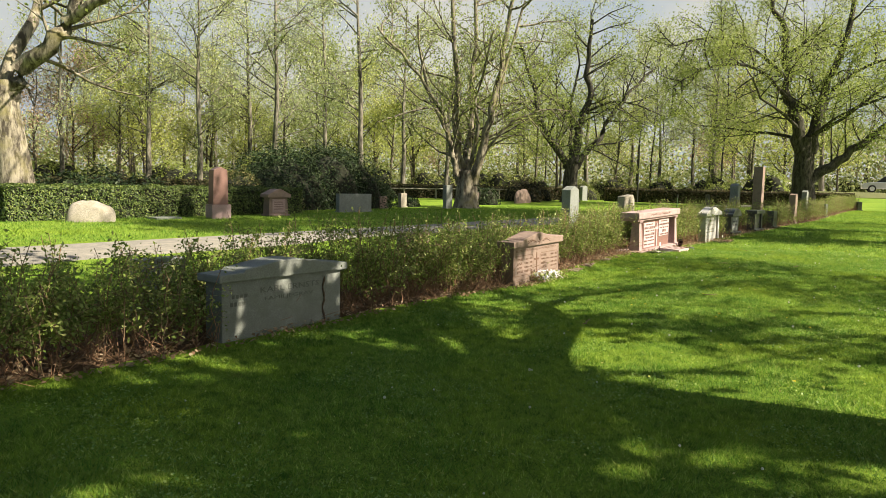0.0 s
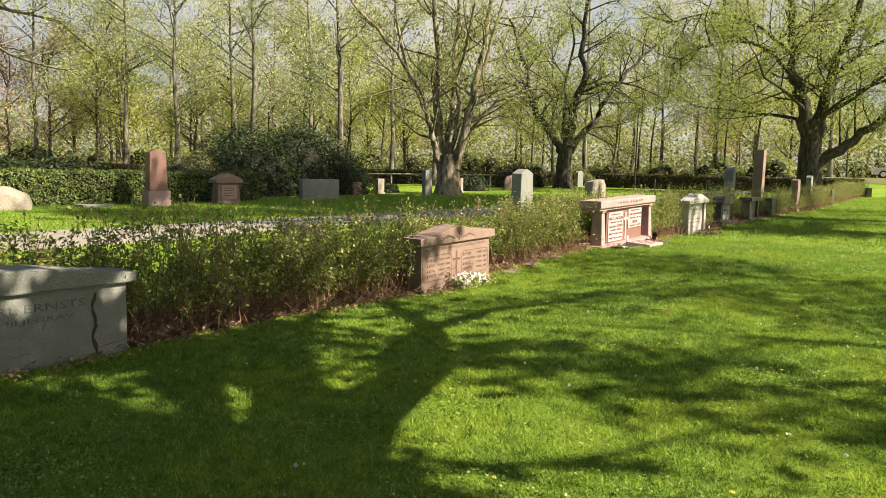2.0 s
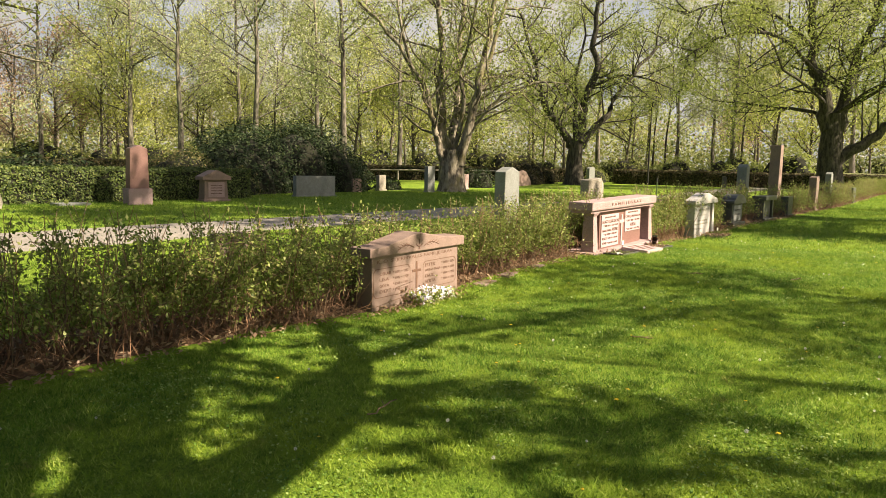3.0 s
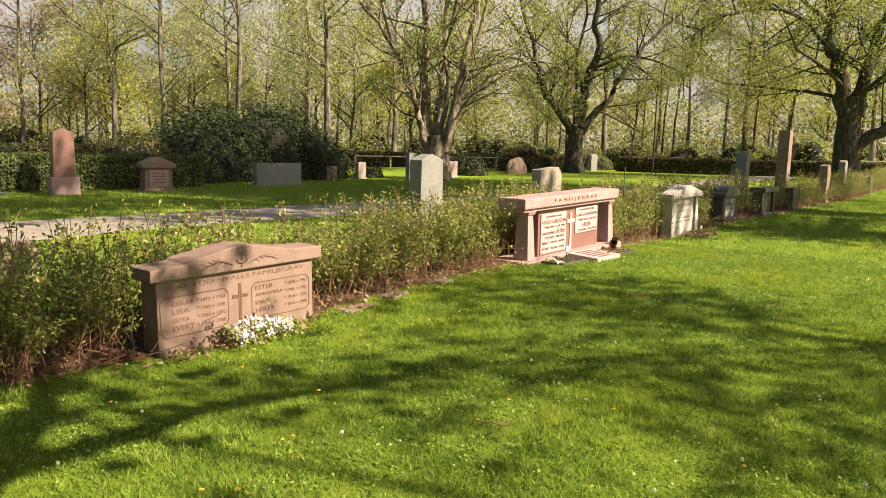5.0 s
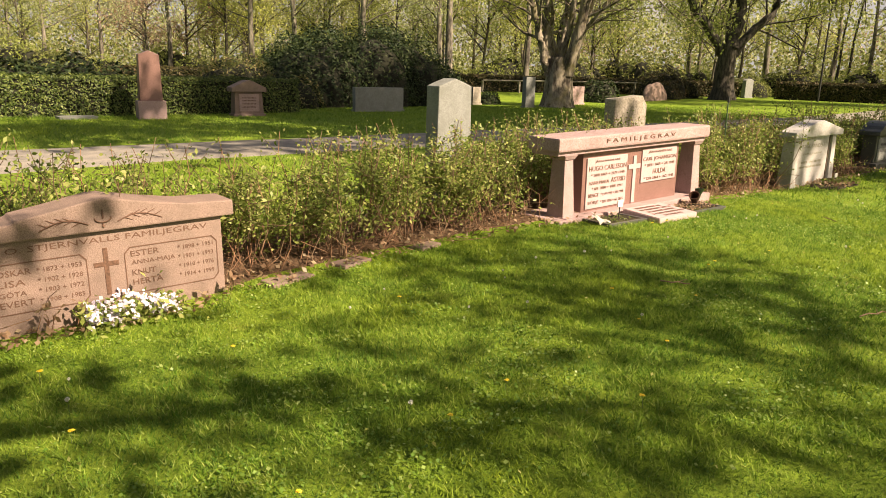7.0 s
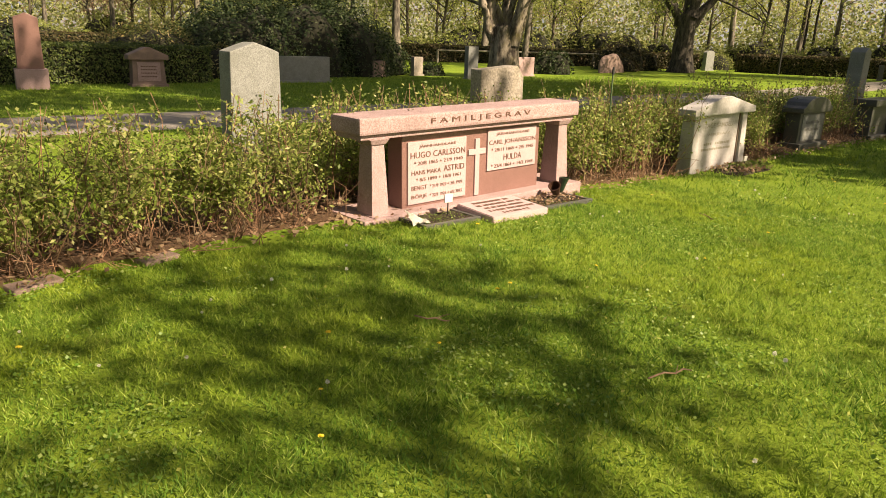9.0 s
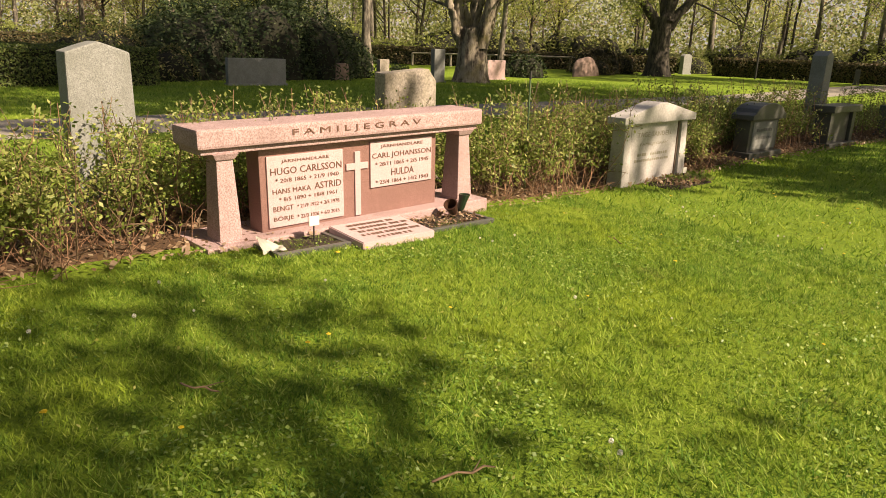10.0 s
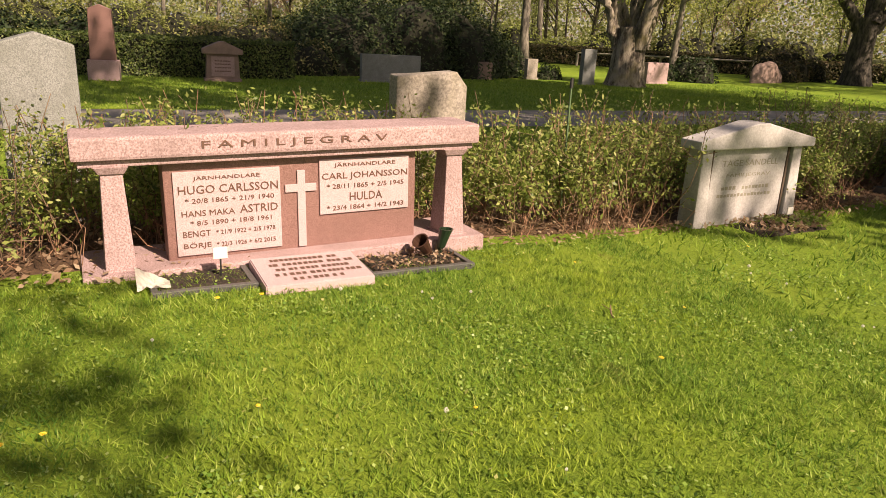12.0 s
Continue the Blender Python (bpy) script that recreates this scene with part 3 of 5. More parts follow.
def stone_white():
    X, B = -5.0, -0.13
    g = thing("gravestone", (-5.15, 18.6, B), "pale limestone gravestone with gabled cap and side columns", "gravestone")
    part("body", block(X - 0.15, X - 0.025, 18.16, 19.05, B - 0.08, 0.54, 0.006), M_WHITE, g)
    for cy in (18.06, 19.15):
        part("column", frustum(cy, X - 0.075, B - 0.08, 0.54, 0.075, 0.095, 0.055, 0.075, 0.012), M_WHITE, g)
    part("cap", slab([(17.92, 0.535), (19.30, 0.535), (19.30, 0.605), (18.68, 0.735), (18.55, 0.735), (17.92, 0.605)], X + 0.045, 0.22, 0.010), M_WHITE, g)
    rng = np.random.default_rng(9)
    words("TAGE SANDELL", g, M_LETTER_F, 18.27, 18.95, 0.385, 0.435, X - 0.026)
    words("FAMILJEGRAV", g, M_LETTER_F, 18.34, 18.87, 0.288, 0.325, X - 0.026)
    # dark strips fill the gaps by the columns, painting the shade in them
    for cy in (18.143, 19.067):
        part("joint", block(X - 0.16, X - 0.02, cy - 0.012, cy + 0.012, B - 0.08, 0.536, 0.003), M_GROOVE, g, "dark strip in the gap beside a column, coloured as its shade")
    for a, b, z, h, n in ((18.30, 18.48, 0.19, 0.03, 4), (18.55, 18.88, 0.19, 0.03, 8), (18.26, 18.92, 0.13, 0.028, 16)):
        bars(g, M_LETTER_F, a, b, z, z + h, X - 0.025, n, rng)
    g.matrix_basis = pose(-5.15, 18.37, -0.075, 0.6)
    g.scale = (1, 0.955, 1.0)


stone_family_portico()
lying_plate()
stone_rose()
stone_grey()
stone_white()


# ---- stones of the back row, seen over the hedge ----
def plain_stone(at, w, h, d, mat, label, top="flat", turn=0.0, rough=0.0, category="gravestone", name="gravestone", base=None, taper=0.0, group=""):
    """An upright gravestone; at is the middle of its foot, its broad face to +x before the turn."""
    g = thing(name, (0, 0, 0), label, category, group)
    z0 = 0.0
    if base is None and h > 0.2:
        base = (0.035, 0.06)
    if base:
        part("base", block(-d * 0.5 - base[0], d * 0.5 + base[0], -w / 2 - base[0], w / 2 + base[0], -0.08, base[1], 0.012), mat if len(base) < 3 else base[2], g)
        z0 = base[1] - 0.004
    hw, tw = w / 2, w / 2 * (1 - taper)
    tops = {"flat": [(tw, h), (-tw, h)], "peak": [(tw, h * 0.94), (0, h), (-tw, h * 0.94)], "round": [(tw * math.cos(a), h - w * 0.16 + w * 0.16 * math.sin(a)) for a in np.linspace(0, math.pi, 9)], "slant": [(tw, h * 0.9), (tw * 0.7, h), (-tw, h * 0.96)]}[top]
    bm = slab([(-hw, z0 - (0 if base else 0.1)), (hw, z0 - (0 if base else 0.1)), *tops], d / 2, d, 0.012)
    if rough:
        roughen(bm, rough, 5.0, 2)
    part("stone", bm, mat, g)
    g.matrix_basis = pose(*on(*at), 0, 0, turn)
    return g


plain_stone((-6.29, 13.27, 0), 0.47, 1.22, 0.18, M_GREY, "tall grey granite gravestone with peaked top above the hedge", "peak", 4, 0.004, taper=0.08)
plain_stone((-6.25, 16.0, 0), 0.62, 1.08, 0.16, M_BOULDER, "rough pale granite gravestone with yellow lichen above the hedge", "slant", 0, 0.008)
plain_stone((-6.45, 8.6, 0), 0.56, 0.68, 0.16, M_ROSE, "low brownish gravestone half hidden behind the hedge", "flat")
plain_stone((-6.45, 4.6, 0), 0.5, 0.60, 0.16, M_GREY, "low grey gravestone half hidden behind the hedge", "flat")
plain_stone((-6.27, 25.45, 0), 0.32, 1.42, 0.26, M_GREY, "slim grey granite pillar gravestone", "peak", 0, 0, "gravestone", "pillar_stone", None, 0.1)
plain_stone((-7.2, 33.0, 0), 0.46, 2.2, 0.36, M_ROSE, "tall brown granite obelisk gravestone", "flat", 0, 0, "obelisk", "obelisk", (0.1, 0.2), 0.15)


def arched_stone():
    """Low dark stone under a bowed cap, with a paler lettered face."""
    g = thing("gravestone", (0, 0, 0), "low dark granite gravestone with bowed cap and paler face", "gravestone")
    part("base", block(-0.16, 0.16, -0.46, 0.46, -0.08, 0.08, 0.012), M_DARK, g)
    part("body", block(-0.11, 0.09, -0.40, 0.40, 0.076, 0.50, 0.01), M_DARK, g)
    part("cap", slab([(-0.47, 0.496), (0.47, 0.496), (0.47, 0.56)] + [(0.40 * math.cos(a), 0.57 + 0.14 * math.sin(a)) for a in np.linspace(0.15, math.pi - 0.15, 9)] + [(-0.47, 0.56)], 0.15, 0.30, 0.01), M_DARK, g)
    face = part("face", block(0.085, 0.10, -0.33, 0.33, 0.11, 0.47, 0.004), M_GREY, g, "paler worn face")
    rng = np.random.default_rng(15)
    for z in (0.34, 0.24):
        bars(face, M_LETTER_G, -0.22, 0.22, z, z + 0.04, 0.10, 9, rng)
    g.matrix_basis = pose(*on(-5.27, 21.2))


arched_stone()


def table_stone(y, w, h, mat, label):
    g = thing("gravestone", (0, 0, 0), label, "gravestone")
    part("plinth", block(-0.16, 0.16, -w / 2, w / 2, -0.08, 0.06, 0.01), mat, g)
    part("panel", block(-0.08, 0.06, -w * 0.36, w * 0.36, 0.055, h - 0.1, 0.008), mat, g)
    for s in (-1, 1):
        part("post", block(-0.11, 0.11, s * w * 0.42 - 0.06, s * w * 0.42 + 0.06, 0.055, h - 0.1, 0.008), mat, g)
    part("cap", block(-0.17, 0.17, -w / 2 - 0.04, w / 2 + 0.04, h - 0.105, h, 0.012), mat, g)
    g.matrix_basis = pose(*on(-5.2, y))


table_stone(23.6, 1.0, 0.62, M_DARK, "low dark granite gravestone with a flat cap on two posts")
plain_stone((-5.2, 26.0, 0), 0.55, 0.55, 0.20, M_DARK, "low dark granite gravestone by the lawn", "flat")
plain_stone((-5.3, 30.0, 0), 0.44, 1.12, 0.22, M_ROSE, "upright brown granite gravestone with slanted top", "slant")
plain_stone((-5.6, 34.2, 0), 0.38, 1.25, 0.2, M_GREY, "narrow grey gravestone with peaked top", "peak")
plain_stone((-5.3, 37.5, 0), 0.7, 0.6, 0.2, M_DARK, "low dark gravestone at the end of the row", "flat")
plain_stone((-5.0, 47.0, 0), 1.2, 0.5, 0.22, M_DARK, "black low gravestone out on the lawn", "flat", 20)

# ---- stones across the path ----
plain_stone((-18.35, 14.12, 0), 0.50, 1.55, 0.30, M_RED, "tall red granite gravestone with peaked top on a pale base", "peak", -8, 0, "gravestone", "gravestone", (0.06, 0.42, M_PINK), 0.1)


def pediment_stone():
    g = thing("gravestone", (0, 0, 0), "pink granite gravestone with a gabled pediment", "gravestone")
    part("base", block(-0.24, 0.24, -0.42, 0.42, -0.06, 0.06, 0.01), M_ROSE, g)
    part("body", frustum(0, 0, 0.055, 0.62, 0.38, 0.18, 0.35, 0.16), M_ROSE, g)
    part("panel", block(0.1, 0.19, -0.26, 0.26, 0.12, 0.56, 0.006), M_PINK, g)
    part("pediment", slab([(-0.45, 0.615), (0.45, 0.615), (0.45, 0.72), (0.05, 0.90), (-0.05, 0.90), (-0.45, 0.72)], 0.24, 0.46, 0.012), M_ROSE, g)
    rng = np.random.default_rng(5)
    for z in (0.45, 0.38, 0.30, 0.22):
        bars(g, M_LETTER, -0.18, 0.18, z, z + 0.03, 0.19, 10, rng)
    g.matrix_basis = pose(-18.7, 16.65, 0.0, 0, 0, -6)


pediment_stone()


def boulder(at, w, h, d, mat, label, seed, turn=0):
    bm = bmesh.new()
    bmesh.ops.create_icosphere(bm, subdivisions=4, radius=1.0)
    for v in bm.verts:
        n = noise.noise(v.co * 1.3 + Vector((seed, 0, 0))) * 0.22 + noise.noise(v.co * 4 + Vector((0, seed, 0))) * 0.05
        v.co *= 1 + n
        v.co = Vector((v.co.x * d / 2, v.co.y * w / 2, max(v.co.z, -0.2) * h))
        if v.co.x > d * 0.32:
            v.co.x = d * 0.32 + (v.co.x - d * 0.32) * 0.2
    for f in bm.faces:
        f.smooth = True
    ob = alone("boulder_gravestone", bm, mat, label, "gravestone")
    ob.matrix_basis = pose(*on(*at), 0, 0, turn)
    return ob


boulder((-18.6, 10.3, -0.08), 1.2, 0.70, 0.7, M_BOULDER, "rough pale boulder gravestone on the lawn before a hedge", 2.0, -20)
boulder((-22.2, 39.3, -0.05), 1.9, 0.9, 0.6, M_ROSE, "rounded reddish boulder gravestone on the far lawn", 5.0)
plain_stone((-20.2, 10.2, -0.02), 0.9, 0.06, 1.3, M_BOULDER, "pale flat ledger stone lying in the grass", "flat", 0, 0, "gravestone", "ledger_stone")
plain_stone((-18.8, 12.6, -0.02), 0.8, 0.08, 0.5, M_GREY, "low grey stone lying in the grass", "flat", 0, 0, "gravestone", "ledger_stone")
plain_stone((-19.4, 21.2, 0), 1.65, 0.72, 0.2, M_GREY, "wide grey granite gravestone before the rhododendron", "flat", -6)
plain_stone((-21.6, 25.4, 0), 0.5, 0.55, 0.22, M_ROSE, "small brown gravestone under the rhododendron", "slant", 0, 0.01)
plain_stone((-22.2, 27.6, 0), 0.42, 0.68, 0.2, M_BOULDER, "small pale gravestone with a dark shrub beside it", "flat")
plain_stone((-20.0, 28.3, 0), 0.48, 1.12, 0.2, M_GREY, "slim dark grey gravestone with a carved white cross", "flat")
plain_stone((-21.5, 32.6, 0), 1.0, 0.75, 0.2, M_PINK, "square pink granite gravestone at the foot of the tree", "flat")
plain_stone((-22.0, 47.6, 0), 0.8, 1.05, 0.22, M_GREY, "grey gravestone beyond the forked tree", "round")
plain_stone((-13.4, 47.6, 0), 1.0, 0.66, 0.2, M_DARK, "dark low gravestone in front of the hedge", "flat", 20)


# ---- trees ----
def tree(name, at, stems, label, bark_mat, leaf_mat, seed, leaf_size=0.11, per=26, scatter=0.16, kids=5, depth=2, flare=0.0, trunk=None, lift=0.15, spread=0.9, group="", droop=0.3, sides=8, shrink=0.55, clear=0.0, limbs=(), across=(0.7, 0.71)):
    """trunk: (height, radius, lean x, lean y) or None; stems: (start height, azimuth, pitch up, length, radius).
    limbs: (radius, side branches, (sideways, forwards, height) ...), sideways along across."""
    rng = np.random.default_rng(seed)
    g = thing(name, (0, 0, 0), label, "tree", group)
    lines, tips = [], []
    tl = []
    if trunk:
        h, r, lx, ly = trunk
        sway = 0.3 if h > 7 else 0.06
        pts = [np.array((lx * f + sway * noise.noise((seed, f * 3, 0)), ly * f + sway * noise.noise((seed, 4, f * 3)), h * f - 0.15)) for f in np.linspace(0, 1, 9)]
        tl.append((pts, [r * (1 + flare * math.exp(-f * 9)) * (1 - (0.8 if h > 7 else 0.25) * f) for f in np.linspace(0, 1, 9)]))
    for z, az, up, length, r in stems:
        f = z / trunk[0] if trunk else 0
        s = np.array((trunk[2] * f, trunk[3] * f, z - 0.15)) if trunk else np.array((0.12 * math.cos(radians(az)), 0.12 * math.sin(radians(az)), z))
        d = (math.cos(radians(az)) * math.cos(radians(up)), math.sin(radians(az)) * math.cos(radians(up)), math.sin(radians(up)))
        grow(lines, tips, rng, s, d, length, r, depth, kids, 0.32 if depth > 1 else 0.2, lift, spread, shrink)
    for r, side, *way in limbs:
        W = np.array([(u * across[0] - v * across[1], u * across[1] + v * across[0], z - 0.1) for u, v, z in way])
        f = np.linspace(0, len(W) - 1, 4 * len(W) - 3)
        i = np.minimum(f.astype(int), len(W) - 2)
        q = (f - i)[:, None]
        p0, p3 = np.maximum(i - 1, 0), np.minimum(i + 2, len(W) - 1)
        pts = 0.5 * (2 * W[i] + (W[i + 1] - W[p0]) * q + (2 * W[p0] - 5 * W[i] + 4 * W[i + 1] - W[p3]) * q ** 2 + (3 * W[i] - W[p0] - 3 * W[i + 1] + W[p3]) * q ** 3)
        pts[1:] += rng.normal(size=(len(pts) - 1, 3)) * r * 0.25
        n = len(pts)
        lines.append((list(pts), [r * (1 - 0.72 * k / (n - 1)) for k in range(n)]))
        tips.append(list(pts[-3:]))
        for k in range(side):
            m = min(int(n * (0.25 + 0.72 * (k + rng.random()) / side)), n - 2)
            d = pts[m + 1] - pts[m]
            d /= np.linalg.norm(d)
            e = rng.normal(size=3)
            e -= d * e.dot(d)
            e /= np.linalg.norm(e)
            grow(lines, tips, rng, pts[m], d * 0.6 + e, rng.uniform(1.6, 3.4), min(r * 0.42, 0.06), 1, kids, 0.3, lift, spread, 0.6)
    part("trunk", tubes("trunk", tl if tl else [lines[0]], sides), bark_mat, g)
    rest = []
    if clear:
        lines = [l for l in lines if l[1][0] > 0.085 or min(p[2] for p in l[0]) > clear]
        tips = [t for t in tips if min(p[2] for p in t) > clear]
    for l in lines:
        if l[1][0] > 0.085:
            part("limb", tubes("limb", [l], sides), bark_mat, g)
        else:
            rest.append(l)
    tagged(part("branchwork", tubes("branchwork", rest, 4 if depth > 1 else 3), bark_mat, g), kind="stuff")
    tagged(part("crown", leaves_mesh("crown", leaf_cloud(tips, rng, per, scatter), leaf_size, rng, 0.2, 0.62, None, droop), leaf_mat, g), kind="stuff")
    g.matrix_basis = pose(*on(at[0], at[1]))
    return g


def fan(n, up, length, r, rng, z0, z1):
    return [(z0 + (z1 - z0) * (k + rng.random()) / n, 360 * k / n * 1.618 + rng.uniform(-25, 25), up + rng.uniform(-15, 15), length * rng.uniform(0.7, 1.15), r * rng.uniform(0.7, 1.1)) for k in range(n)]


R = random.Random(11)
# many-stemmed maple beyond the path
tree("multi_stem_maple", (-20.0, 29.9, 0), [(1.9, 80, 70, 7, 0.12), (1.9, 215, 62, 8, 0.12)],
     "tall many-stemmed maple with mossy pale bark and thin spring leaves", M_BARK_PALE, M_LIME, 3, 0.11, 26, 0.26, 5, 2, 0.35, (2.0, 0.62, 0.0, 0.05), 0.10, 0.8,
     limbs=((0.27, 12, (-0.35, 0, 1.2), (-0.5, 0.1, 2.4), (-0.58, 0.3, 4.6), (-0.6, 0.5, 7.0), (-0.9, 0.8, 11.5)),
            (0.24, 12, (0.0, 0.2, 1.3), (0.12, 0.5, 2.8), (0.3, 0.8, 5.0), (0.5, 1.2, 8.0), (0.4, 1.4, 12.0)),
            (0.25, 12, (0.3, -0.2, 1.3), (0.6, -0.4, 2.8), (1.0, -0.7, 5.0), (1.4, -0.9, 7.5), (2.0, -1.2, 11.5)),
            (0.18, 11, (0.4, 0.2, 1.4), (0.8, 0.4, 3.0), (1.4, 0.6, 5.2), (2.1, 0.8, 7.6), (3.0, 1.0, 10.5)),
            (0.17, 12, (-0.4, -0.1, 1.4), (-0.7, -0.3, 2.4), (-1.05, -0.5, 3.4), (-1.5, -0.6, 4.8), (-3.0, -0.8, 6.8), (-4.6, -1.0, 8.4)),
            (0.09, 9, (0.4, -0.3, 2.2), (1.1, -0.6, 3.3), (2.0, -0.9, 4.3), (3.4, -1.2, 4.9), (4.9, -1.4, 4.9))))
# forked tree behind it
tree("forked_lime_tree", (-20.9, 43.2, 0), [(2.6, 90, 75, 8, 0.14), (2.6, 230, 55, 8, 0.12)],
     "forked lime tree with dark crooked limbs", M_BARK_DK, M_LIME, 5, 0.13, 32, 0.28, 5, 2, 0.5, (2.9, 0.56, 0.0, 0.0), 0.14, 0.85,
     limbs=((0.27, 14, (-0.1, 0, 2.3), (-0.8, 0, 3.2), (-1.8, -0.2, 4.3), (-2.4, -0.3, 5.8), (-2.9, -0.4, 7.6), (-3.8, -0.5, 10)),
            (0.36, 14, (0.1, 0, 2.4), (0.35, 0.2, 3.6), (0.7, 0.3, 5.0), (1.15, 0.4, 7.0), (1.1, 0.6, 9.5), (1.4, 0.8, 12)),
            (0.25, 14, (0.2, 0, 2.3), (1.0, 0.1, 3.3), (2.0, 0.2, 4.4), (2.8, 0.2, 5.9), (4.0, 0.3, 7.4), (5.8, 0.4, 9.2)),
            (0.10, 9, (-2.2, -0.3, 5.3), (-3.6, -0.6, 6.2), (-5.2, -0.8, 6.3), (-6.5, -1.0, 5.9)),
            (0.10, 9, (1.0, 0.3, 6.0), (2.6, -0.4, 6.6), (4.4, -0.8, 6.3), (6.0, -1.0, 5.6))))
# big lime at the end of the lawn
tree("big_lime_tree", (-7.8, 47.0, 0), [(4.0, 190, 24, 6, 0.11), (4.2, 20, 28, 7.0, 0.11), (4.2, 330, 30, 7, 0.11), (4.2, 250, 30, 7, 0.11), (4.2, 80, 40, 7, 0.11)],
     "big dark-trunked lime tree with hanging boughs in fresh leaf", M_BARK_DK, M_LIME, 7, 0.12, 52, 0.30, 6, 2, 0.3, (4.3, 0.66, -0.1, 0.05), 0.0, 0.9, across=(0.81, 0.587),
     limbs=((0.40, 16, (-0.25, 0, 3.4), (-0.7, 0.1, 5.0), (-1.3, 0.2, 7.0), (-1.5, 0.3, 10.0), (-2.8, 0.4, 13.0)),
            (0.36, 16, (0.25, 0, 3.4), (0.5, 0, 5.2), (0.9, 0, 7.0), (1.8, 0, 10.0), (2.3, 0, 13.0)),
            (0.34, 14, (0.25, -0.1, 1.7), (1.3, -0.3, 2.6), (2.9, -0.5, 3.8), (5.4, -0.8, 6.0), (8.5, -1.0, 8.0)),
            (0.13, 16, (-0.9, 0, 6.0), (-2.6, -0.4, 7.6), (-4.6, -0.8, 8.2), (-6.8, -1.1, 7.7), (-8.6, -1.3, 6.6)),
            (0.12, 14, (-1.2, 0, 7.4), (-3.0, 0.6, 9.2), (-5.4, 1.0, 10.0), (-8.0, 1.2, 9.4)),
            (0.12, 14, (0.8, 0, 6.6), (2.6, -0.8, 8.2), (4.6, -1.2, 8.6), (7.0, -1.5, 7.8))))
# old tree at the hedge across the path
tree("old_maple_tree", (-21.7, 9.97, 0), [(3.5, 200, 60, 7, 0.22), (3.6, 300, 55, 6, 0.15), (3.7, 130, 65, 7, 0.2)],
     "old thick-trunked maple with moss at its foot", M_BARK_PALE, M_LIME, 9, 0.10, 13, 0.22, 5, 2, 0.7, (3.9, 0.55, -0.3, -0.35), 0.15, 0.85, across=(0.81, 0.587),
     limbs=((0.30, 9, (-0.35, 0, 3.2), (0.3, -0.1, 4.1), (1.2, -0.2, 5.0), (1.8, -0.2, 6.0), (2.4, -0.2, 7.6), (3.0, -0.2, 10)),
            (0.16, 9, (1.5, -0.2, 5.5), (2.6, -0.4, 6.1), (3.9, -0.6, 6.7), (5.2, -0.7, 7.5), (7.0, -0.9, 8.6))))

# out-of-view trees that shade the lawn; this first one follows from its trunk shadow
tree("lawn_shade_tree", (1.55, 5.4, 0), [(2.9, 160, 40, 5.0, 0.22), (3.0, 100, 22, 6.0, 0.13), (3.0, 40, 50, 6.5, 0.24), (3.0, 255, 42, 6, 0.20), (3.0, 215, 50, 7, 0.2), (3.0, 110, 65, 7, 0.2), (3.0, 325, 40, 6.5, 0.2), (3.0, 0, 62, 7.5, 0.2), (3.0, 300, 60, 7.5, 0.18), (3.0, 10, 35, 6.5, 0.18), (3.0, 90, 60, 3.2, 0.12), (3.0, 125, 66, 3.6, 0.12), (3.0, 60, 68, 3.6, 0.12)],
     "broad lime tree with forked trunk standing on the lawn", M_BARK, M_LIME, 13, 0.25, 16, 0.28, 6, 2, 0.4, (3.1, 0.50, -0.65, 0.65), 0.05, 0.9, clear=4.6, across=(1, 0),
     limbs=((0.13, 0, (-0.65, 0.6, 2.9), (-0.62, 2.4, 3.8), (-0.4, 4.5, 4.65), (0.75, 6.5, 5.2)),))
# the other unseen trees are added, set where their crowns throw the wanted shade
tree("lawn_shade_tree", (8.4, 3.6, 0), fan(9, 42, 5.0, 0.17, R, 4.5, 8.0),
     "unseen dense lime tree added to shade the near lawn", M_BARK, M_LIME, 19, 0.26, 36, 0.30, 6, 2, 0.4, (8.2, 0.36, 0.1, 0.3), 0.08, 0.9, "row of limes", clear=4.6)
_t = tree("lawn_shade_tree", (4.2, 23.0, 0), fan(12, 42, 6.0, 0.2, R, 7.0, 13.5),
          "unseen tall lime tree added to shade the ground across the path", M_BARK, M_LIME, 15, 0.27, 20, 0.3, 6, 2, 0.4, (13.5, 0.46, 0.2, 0.2), 0.08, 0.9, "row of limes", clear=7.2)
_t.scale = (1.3, 1.3, 1.3)
for x, y, a in ((4.6, 28.6, 60), (5.0, 35.0, 130), (3.4, -6.5, 250)):
    copy_thing(_t, pose(*on(x, y), 0, 0, a))
_t = tree("lawn_shade_tree", (6.8, 15.0, 0), fan(11, 35, 2.7, 0.05, R, 6.0, 8.8),
          "unseen slim lime tree with a thin crown, added to dapple the lawn", M_BARK, M_LIME, 17, 0.17, 5, 0.3, 5, 2, 0.4, (9.0, 0.15, 0.2, 0.1), 0.08, 0.9, "row of limes", clear=4.6)
copy_thing(_t, pose(*on(8.7, 12.2), 0, 0, 140))

tree("lawn_shade_tree", (3.4, 26.2, 0), fan(11, 30, 4.2, 0.12, R, 4.2, 8.2),
     "unseen round-crowned lime tree added to shade the end of the hedge", M_BARK, M_LIME, 23, 0.24, 22, 0.28, 5, 2, 0.4, (9.0, 0.30, 0.1, 0.1), 0.05, 0.9, "row of limes", clear=4.0)

